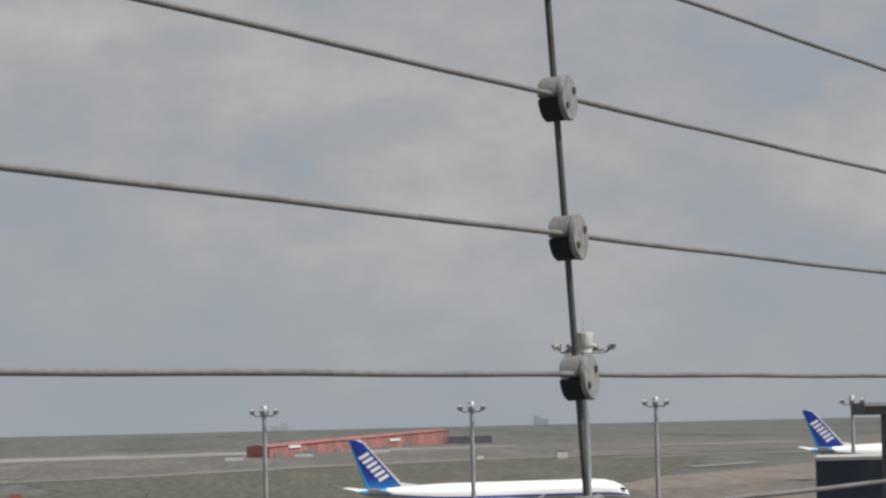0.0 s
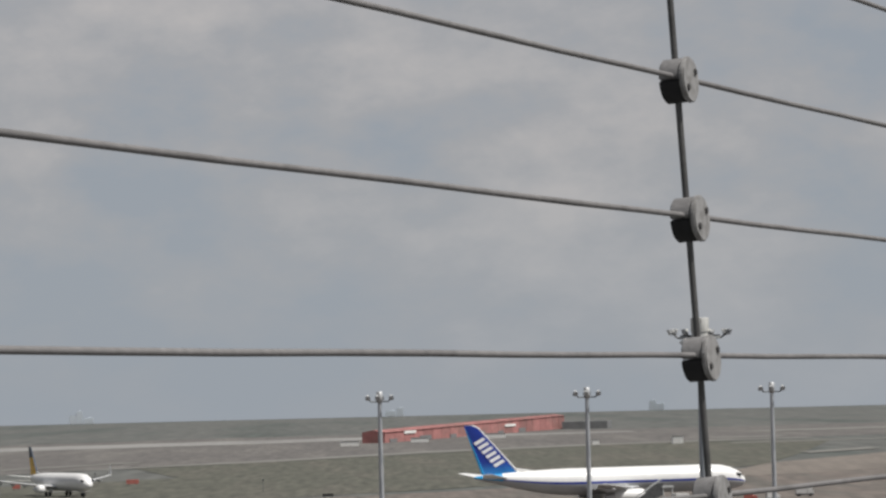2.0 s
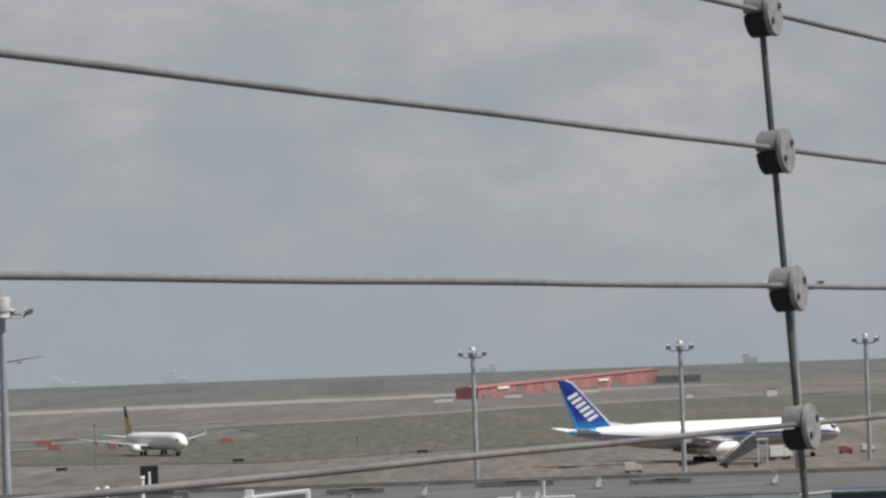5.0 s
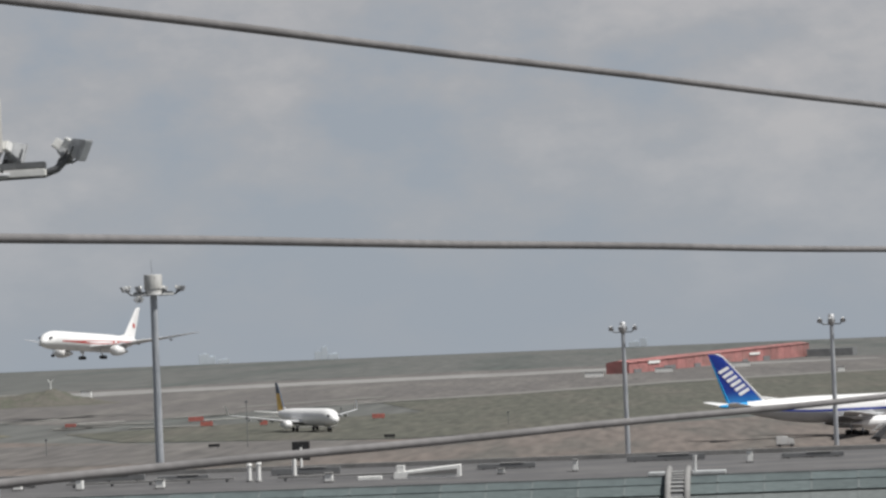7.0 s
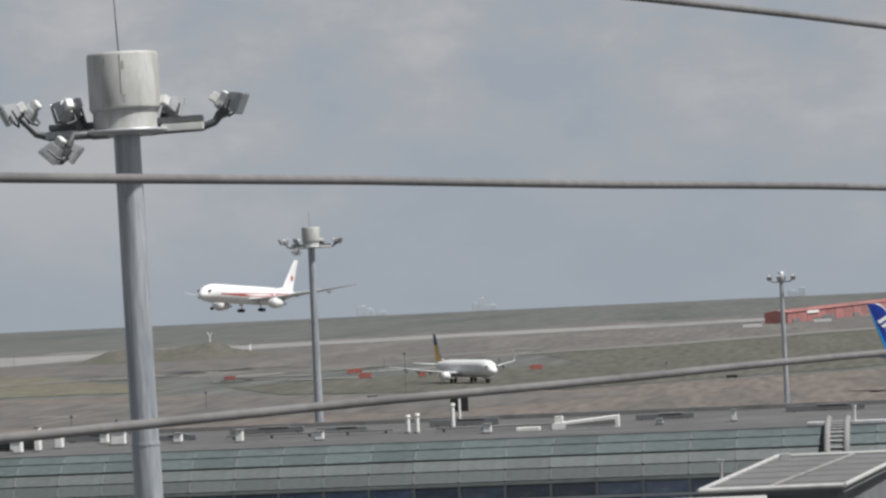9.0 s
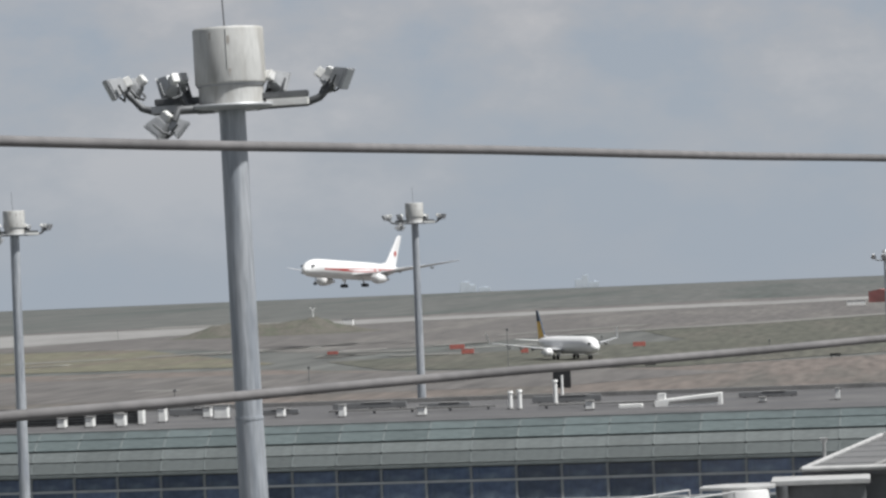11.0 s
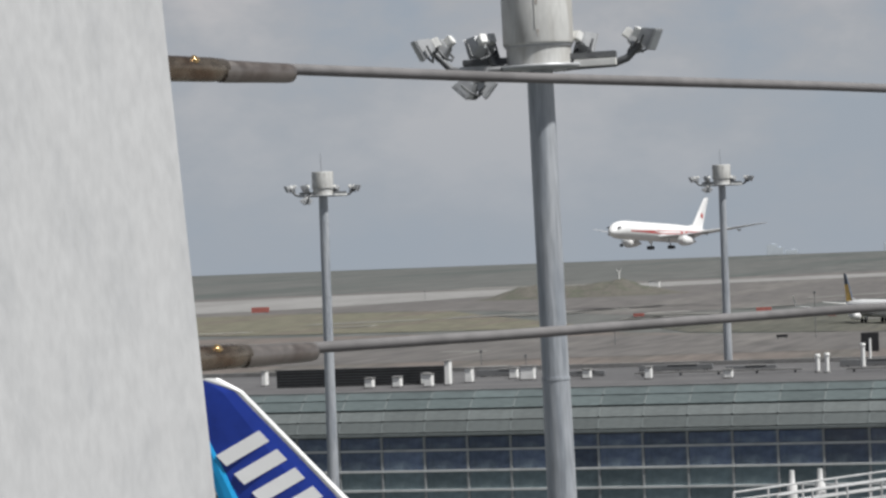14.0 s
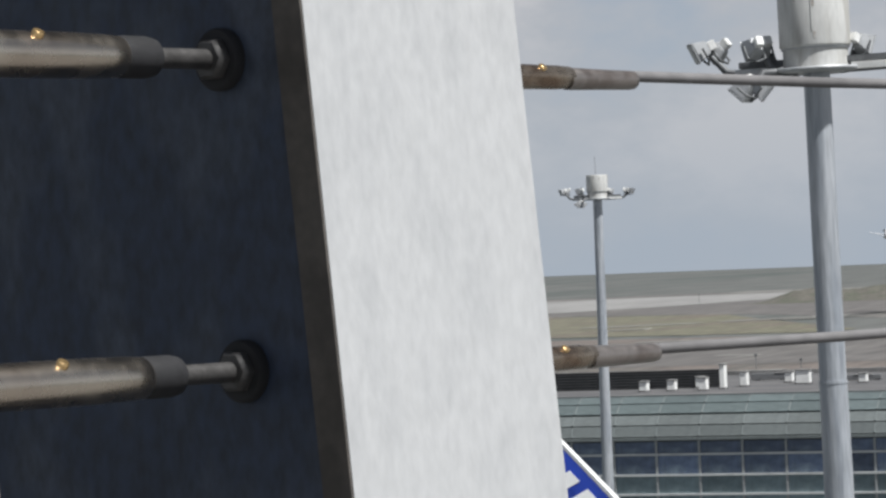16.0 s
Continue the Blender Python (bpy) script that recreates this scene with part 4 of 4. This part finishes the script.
for k in range(2):
    ob = thing("cable_tray", "low grey rooftop cable tray", "cable tray", pose(-31 + 14 * k, 219 - 2 * (k % 2), RZ), "rooftop cable trays")
    part("tray", box(0, 0, 0.22, 11, 0.5, 0.12, 0.01), "parapet", ob)
    for x in (-5, -2.5, 0, 2.5, 5):
        part("foot", box(x, 0, 0.1, 0.12, 0.4, 0.2), "arm", ob)
for x, y, w, h in ((-46.5, 226, 4.2, 0.42), (-40.5, 222, 3.0, 0.3), (-35, 227, 5.0, 0.36), (-29.5, 224, 3.4, 0.28), (-21.5, 226, 4.6, 0.4), (-8, 223, 3.8, 0.3), (2.5, 226, 5.2, 0.34), (12, 222, 4.0, 0.28)):
    ob = thing("roof_duct", "low dark sheet-metal duct on the flat roof", "duct", pose(x, y, RZ), "rooftop ducts")
    part("duct", box(0, 0, h / 2 + 0.06, w, 0.7, h, 0.03), "wall", ob)
    part("cover", box(0.1 * w, 0, h + 0.08, w * 0.4, 0.76, 0.05, 0.01), "parapet", ob)
    for k in (-0.4, 0, 0.4):
        part("foot", box(w * k, 0, 0.04, 0.16, 0.8, 0.1), "flat", ob)
ob = thing("sign_board", "black square board on a white post", "sign", pose(*(at(-5.51, 234.0)), 0, 0, 0))
ob.location.z = RZ
part("post", tube([(0, -0.08, 0), (0, -0.08, 1.62)], 0.09, 10), "vent", ob)
part("board", box(0, 0.05, 1.38, 1.22, 0.1, 1.30, 0.02), "dark", ob)

# ---- boarding bridge in front of the pier ----
def slab_between(points, z0, z1, material, name, parent):
    return part(name, prism(points, z0, z1, "z"), material, parent)


br = thing("boarding_bridge", "grey roofed passenger boarding bridge with pale edges", "boarding bridge")
slab_between([(-3.8, 141.2), (-0.6, 166.5), (6.0, 166.5), (2.2, 141.2)], 12.65, 12.9, "bridge", "roof", br)
slab_between([(-3.5, 141.6), (-0.4, 166.2), (5.7, 166.2), (1.9, 141.6)], 9.6, 12.64, "wall", "body", br)
for a, b in (((-3.8, 141.2), (-0.6, 166.5)), ((2.2, 141.2), (6.0, 166.5)), ((-0.6, 166.5), (6.0, 166.5)), ((-3.8, 141.2), (2.2, 141.2))):
    part("roof_edge", tube([(*a, 12.95), (*b, 12.95)], 0.11, 8), "trim", br)
part("roof_ridge", tube([(-1.0, 141.4, 12.95), (3.2, 166.3, 12.95)], 0.09, 8), "parapet", br)
for k in range(1, 6):
    part("roof_seam", tube([(-3.8 + 3.2 * k / 6, 141.2 + 25.3 * k / 6, 12.91), (2.2 + 3.8 * k / 6, 141.2 + 25.3 * k / 6, 12.91)], 0.035, 6), "wall", br)
part("column", tube([(4.4, 163, -0.1), (4.4, 163, 9.7)], 0.5, 16), "wall", br)
part("roof_lamp", tube([(-3.0, 148.5, 12.85), (-3.0, 148.5, 13.6), (-3.0, 148.5, 13.85)], [0.08, 0.08, 0.2], 10), "trim", br)
part("roof_box", box(-0.2, 164, 13.05, 0.5, 0.5, 0.35, 0.03), "trim", br)
rot = thing("bridge_rotunda", "white round rotunda with flat pale roof", "boarding bridge")
part("cylinder", tube([(-5.95, 136.8, z) for z in (3, 3.1, 12.45, 12.5)], [0.9, 0.95, 0.95, 0.9], 30), "white", rot)
part("roof", prism([(-7.8, 136.3), (-5.9, 136.0), (-4.8, 136.6), (-4.8, 138.6), (-6.6, 138.6), (-7.7, 137.8)], 12.52, 12.62, "z"), "trim", rot)
part("column", tube([(-5.95, 136.8, -0.1), (-5.95, 136.8, 3.05)], 0.6, 16), "wall", rot)
part("connector", box(-3.0, 139.6, 11.2, 3.6, 2.6, 2.6, 0.05), "wall", rot)
part("connector_roof", box(-3.0, 139.4, 12.6, 4.0, 3.0, 0.2, 0.03), "trim", rot)
part("vent_drum", tube([(-4.55, 138.0, 12.0), (-4.55, 138.0, 12.5)], 0.25, 12), "arm", rot)
tun = thing("bridge_tunnel", "pale telescopic bridge tunnel with rooftop guard rails", "boarding bridge")
p0, p1 = Vector((-16.8, 127.2, 0)), Vector((-7.3, 136.2, 0))
ax = (p1 - p0).normalized()
nx = Vector((-ax.y, ax.x, 0))
prism([((p0 + nx * a + ax * b).x, (p0 + nx * a + ax * b).y) for a, b in ((-1.5, 0), (-1.5, 12.6), (1.5, 12.6), (1.5, 0))], 8.3, 11.2, "z", bm := bmesh.new())
part("body", bm, "trim", tun)
part("drive_column", tube([p0 + ax * 3 + Vector((0, 0, -0.1)), p0 + ax * 3 + Vector((0, 0, 8.4))], 0.35, 14), "wall", tun)
for a in (-1.4, 1.4):
    for z in (11.65, 11.95, 12.25):
        part("rail", tube([p0 + nx * a + Vector((0, 0, z - 0.35)), p1 + nx * a + Vector((0, 0, z + 0.25))], 0.04, 8), "rail_grey", tun)
    for k in range(9):
        q = p0 + (p1 - p0) * (k / 8) + nx * a
        part("rail_post", tube([q + Vector((0, 0, 11.15)), q + Vector((0, 0, 11.9 + 0.6 * k / 8))], 0.05, 8), "rail_grey", tun)
for b, d in ((-6.897, 132), (-6.425, 132.5)):
    q = at(b, d)
    part("marker_post", tube([q + Vector((0, 0, 11.1)), q + Vector((0, 0, 11.9)), q + Vector((0, 0, 12.0)), q + Vector((0, 0, 12.5))], [0.2, 0.2, 0.12, 0.1], 12), "white", tun)

# ---- right-hand buildings ----
shed = thing("gate_building", "slate-blue clad gate building with pale flat roof edge", "building")
c0, c1 = at(9.27, 300), at(13.0, 300)
prism([(c0.x, c0.y), (c1.x, c1.y), (c1.x + 4, c1.y + 14), (c0.x + 2.2, c0.y + 14)], 0.1, 16.45, "z", bm := bmesh.new())
part("wall", bm, "slate", shed)
prism([(c0.x - 0.2, c0.y - 0.3), (c1.x, c1.y - 0.3), (c1.x + 4, c1.y + 14), (c0.x + 2.4, c0.y + 14)], 16.45, 16.75, "z", bm := bmesh.new())
part("roof", bm, "trim", shed)
block = thing("stair_block", "dark slate-blue stair block with pale roof rail", "building")
q0, q1 = at(5.95, 150), at(10.5, 150)
prism([(q0.x, q0.y), (q1.x, q1.y), (q1.x + 1, q1.y + 6), (q0.x + 0.6, q0.y + 6)], -0.05, 15.0, "z", bm := bmesh.new())
part("wall", bm, "slate", block)
part("rail", tube([(q0.x - 1.4, q0.y, 14.95), (q0.x + 0.2, q0.y, 15.05)], 0.07, 8), "trim", block)
part("roof_edge", tube([(q0.x, q0.y, 15.02), (q1.x, q1.y, 15.02)], 0.09, 8), "wall", block)
can = thing("stair_canopy", "flat grey canopy on a slim dark column", "canopy")
q = at(10.0, 120)
part("roof", box(q.x + 2.2, q.y, 21.28, 4.4, 3.0, 0.42, 0.03), "bridge", can, "flat canopy roof")
part("edge", box(q.x + 2.2, q.y - 1.52, 21.44, 4.5, 0.08, 0.12), "trim", can)
part("column", tube([(q.x + 1.0, q.y, -0.1), (q.x + 1.0, q.y, 21.1)], 0.22, 12), "arm", can)

# ---- far airfield things ----
hall = thing("red_hall", "very long red hall with pale doors, haze put into its red", "shed")
a, b = Vector((-3, 1715, 0)), Vector((124, 2280, 0))
ax = (b - a).normalized()
nx = Vector((ax.y, -ax.x, 0)) * -1


def hallpt(u, v):
    q = a + (b - a) * u + nx * v
    return (q.x, q.y)


BAYS = 24
for k in range(1, BAYS):
    u0, u1 = k / BAYS, (k + 1) / BAYS - 0.0012
    top = 5.4 + 3.6 * (k + 0.5) / BAYS
    prism([hallpt(u0, 0), hallpt(u1, 0), hallpt(u1, 12), hallpt(u0, 12)], 0.05, top, "z", bm := bmesh.new())
    part("wall_bay", bm, "redroof", hall)
    bm = bmesh.new()
    ends = [[bm.verts.new((*hallpt(u, v), top + z)) for v, z in ((-0.5, -0.1), (6, 1.1), (12.5, -0.1))] for u in (u0, u1)]
    for f in (ends[0], ends[1][::-1], *[(ends[0][a], ends[0][b], ends[1][b], ends[1][a]) for a, b in ((0, 1), (1, 2), (2, 0))]):
        bm.faces.new(f)
    bmesh.ops.recalc_face_normals(bm, faces=bm.faces)
    part("roof_bay", bm, "redroof", hall)
for u, w, h in ((0.06, 0.03, 2.0), (0.19, 0.05, 2.6), (0.33, 0.03, 2.2), (0.47, 0.035, 2.6), (0.58, 0.03, 2.0), (0.7, 0.04, 2.8)):
    prism([hallpt(u, -0.4), hallpt(u + w, -0.4), hallpt(u + w, 0.2), hallpt(u, 0.2)], 0.1, h, "z", bm := bmesh.new())
    part("door", bm, "wall", hall, "grey open doorway")
for u, w in ((0.12, 0.05), (0.62, 0.06)):
    prism([hallpt(u, -0.5), hallpt(u + w, -0.5), hallpt(u + w, 0.3), hallpt(u, 0.3)], 4.2, 5.6, "z", bm := bmesh.new())
    part("sign_panel", bm, "vent", hall, "pale plain panel")
annex = thing("hall_annex", "low dark lean-to at the end of the red hall", "shed")
prism([(120, 2240), (150, 2240), (155, 2270), (124, 2270)], 0.05, 5.0, "z", bm := bmesh.new())
part("wall", bm, "wall", annex)


def hut(x, y, sx, sy, sz, material, name, label, category):
    ob = thing(name, label, category, pose(x, y, 0.05))
    part("wall", box(0, 0, sz / 2, sx, sy, sz, 0.05), material, ob)
    part("roof", box(0, 0, sz + 0.1, sx * 1.06, sy * 1.06, 0.25, 0.03), "parapet", ob)


hut(129, 1473, 4.6, 4, 3.2, "vent", "equipment_hut", "small white airfield equipment hut", "hut")
hut(-262, 1640, 5, 4, 3.0, "vent", "equipment_hut", "small white airfield equipment hut by the runway", "hut")
hut(95, 1500, 3, 3, 2, "vent", "equipment_hut", "small pale airfield equipment hut", "hut")
hut(-15, 1655, 9, 5, 2.2, "vent", "equipment_hut", "pale airfield container by the red hall", "hut")
hut(20, 1740, 9, 5, 2.2, "vent", "equipment_hut", "pale airfield container by the red hall", "hut")
hut(62, 1850, 12, 5, 2.4, "vent", "equipment_hut", "pale airfield container by the red hall", "hut")


def board(x, y, w, h, material, label):
    ob = thing("taxiway_sign", label, "sign", pose(x, y, 0.15), "taxiway signs")
    part("panel", box(0, 0, 0.4 + h / 2, w, 0.3, h, 0.03), material, ob)
    for s in (-0.35, 0.35):
        part("leg", box(w * s, 0, 0.22, 0.12, 0.12, 0.45), "arm", ob)


for x, y, w, h in ((-125, 982, 4.4, 1.3), (-160, 971, 3.2, 0.9), (-354, 1256, 7, 2.0), (-114, 918, 3.4, 1.2), (-97, 905, 2.0, 1.3), (-68, 930, 3.4, 1.2)):
    board(x, y, w, h, "orange", "orange-red taxiway guidance board")
for x, y in ((-52, 742), (-12, 760), (-88, 720)):
    board(x, y, 2.4, 0.6, "dark", "small dark taxiway board in the grass")

# slim marker poles on the field: x, y, height
for x, y, h in (
    (-123, 714, 3.4),
    (-337, 1465, 4.0),
    (-81, 963, 2.9),
    (-81, 722, 9.7),
    (-131, 614, 2.6),
    (-29, 833, 2.8),
    (-122, 611, 1.6),
):
    ob = thing("marker_pole", "slim dark airfield marker pole with small head", "pole", pose(x, y, 0.1), "airfield poles")
    part("pole", tube([(0, 0, 0), (0, 0, h)], 0.08, 8), "wall", ob)
    part("head", box(0, 0, h, 0.5, 0.4, 0.5, 0.05), "wall", ob)

# ground vehicles and steps by the parked airliner
stair = thing("passenger_steps", "grey mobile passenger steps beside the airliner", "passenger steps", pose(47.6, 606, 0.15, 0, 0, 0))
part("ramp", prism([(-4.6, 0.5), (-3.4, 0.45), (2.6, 3.5), (2.6, 5.6), (1.4, 5.5)], -1.0, 1.0), "arm", stair)
part("platform", box(3.4, 0, 4.9, 2.2, 2.2, 0.3, 0.03), "framing", stair)
part("chassis", box(-0.5, 0, 0.7, 7.6, 2.0, 0.5, 0.05), "wall", stair)
for x in (2.6, 4.2):
    part("leg", tube([(x, -0.9, 0.3), (x, -0.9, 4.8)], 0.13, 8), "framing", stair)
for y in (-1, 1):
    part("hand_rail", tube([(-4.0, y, 2.0), (2.4, y, 6.3), (4.4, y, 6.3)], 0.07, 8), "framing", stair)
for x in (-3.2, 2.2):
    for y in (-1.0, 1.0):
        part("wheel", tube([(x, y - 0.12, 0.42), (x, y + 0.12, 0.42)], 0.42, 14), "dark", stair)


def truck(x, y, turn, label, col="white", s=1.0):
    ob = thing("service_truck", label, "truck", pose(x, y, 0.15, 0, 0, turn), "apron vehicles")
    part("cargo_box", box(-0.8 * s, 0, 1.65 * s, 2.9 * s, 2.0 * s, 2.0 * s, 0.06), col, ob)
    part("cab", prism([(0.75 * s, 0.6 * s), (2.3 * s, 0.6 * s), (2.3 * s, 1.4 * s), (1.9 * s, 2.1 * s), (0.75 * s, 2.1 * s)], -0.95 * s, 0.95 * s), col, ob)
    part("windscreen", prism([(2.31 * s, 1.42 * s), (2.33 * s, 1.42 * s), (1.95 * s, 2.06 * s), (1.92 * s, 2.06 * s)], -0.85 * s, 0.85 * s), "window", ob)
    part("chassis", box(0, 0, 0.5 * s, 4.6 * s, 1.7 * s, 0.3 * s, 0.03), "arm", ob)
    for wx in (-1.5, 1.5):
        for wy in (-0.9, 0.9):
            part("wheel", tube([(wx * s, (wy - 0.12) * s, 0.4 * s), (wx * s, (wy + 0.12) * s, 0.4 * s)], 0.4 * s, 14), "dark", ob)


truck(27.6, 598, 0, "small white service truck on the apron", s=0.7)
truck(57, 640, 20, "white baggage truck under the airliner")
truck(72, 662, -10, "red-brown apron tractor by the nose", "orange", 0.6)
truck(77, 668, 10, "white apron tractor by the nose", "white", 0.6)
truck(86, 690, 0, "small white apron van", "white", 0.8)
# shapes of the far shore; the haze is put into their pale bluish colour
for b, e1, w in ((-7.08, -0.09, 14), (-6.97, -0.14, 12), (-6.75, -0.19, 16), (-5.16, -0.12, 9), (-5.05, -0.05, 8), (-4.9, -0.17, 14), (0.18, -0.17, 14), (0.34, -0.12, 9), (4.60, -0.10, 9), (4.72, -0.15, 12)):
    q = at(b, 4640)
    top = EYE_Z + 4640 * math.tan(radians(e1))
    ob = thing("harbour_building", "far shore building with haze put into its pale colour", "building", pose(q.x, q.y, 0, 0, 0, -b))
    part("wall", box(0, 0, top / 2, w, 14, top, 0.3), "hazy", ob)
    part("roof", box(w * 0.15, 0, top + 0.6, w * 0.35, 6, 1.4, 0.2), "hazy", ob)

# ---- panes and roof panels, one by one ----
def shared(name, bm, material, parent, places):
    first = part(name, bm, material, parent)
    first.location = places[0]
    for p in places[1:]:
        o = new(name, first.data)
        o.parent, o.location = parent, p


for z1, z0 in zip(LEVELS, LEVELS[1:]):
    hh = z1 - z0 - 0.13
    shared("pane", box(0, 0, 0, STEP - 0.13, 0.04, hh, 0.008), "glass" if z0 > 8 else "spandrel", pier, [(PX0 + (i + 0.5) * STEP, 197.08, (z1 + z0) / 2) for i in range(4, NCOL - 8)])
for (y0, z0), (y1, z1) in zip(ROOF, ROOF[1:]):
    dy, dz = y1 - y0, z1 - z0
    run = math.hypot(dy, dz)
    ty, tz = dy / run, dz / run

    def on_roof(along, out):
        return (along * ty - out * tz, along * tz + out * ty)

    end = 0.09 if 11.5 < z1 < 12.2 else 0.025
    bm = prism([on_roof(0.02, -0.02), on_roof(run - end, -0.05), on_roof(run - end, 0.02), on_roof(0.02, 0.05)], -STEP / 2 + 0.02, STEP / 2 - 0.02, "x")
    shared("roof_panel", bm, "rooftop" if z0 > 11.5 else "roofgreen", pier, [(PX0 + (i + 0.5) * STEP, y0, z0) for i in range(NCOL)])
    bm = prism([on_roof(0.05, 0.0), on_roof(run - 0.1, -0.02), on_roof(run - 0.1, 0.05), on_roof(0.05, 0.085)], -0.04, 0.04, "x")
    shared("roof_rib", bm, "rib", pier, [(PX0 + i * STEP, y0, z0) for i in range(1, NCOL, 1)])
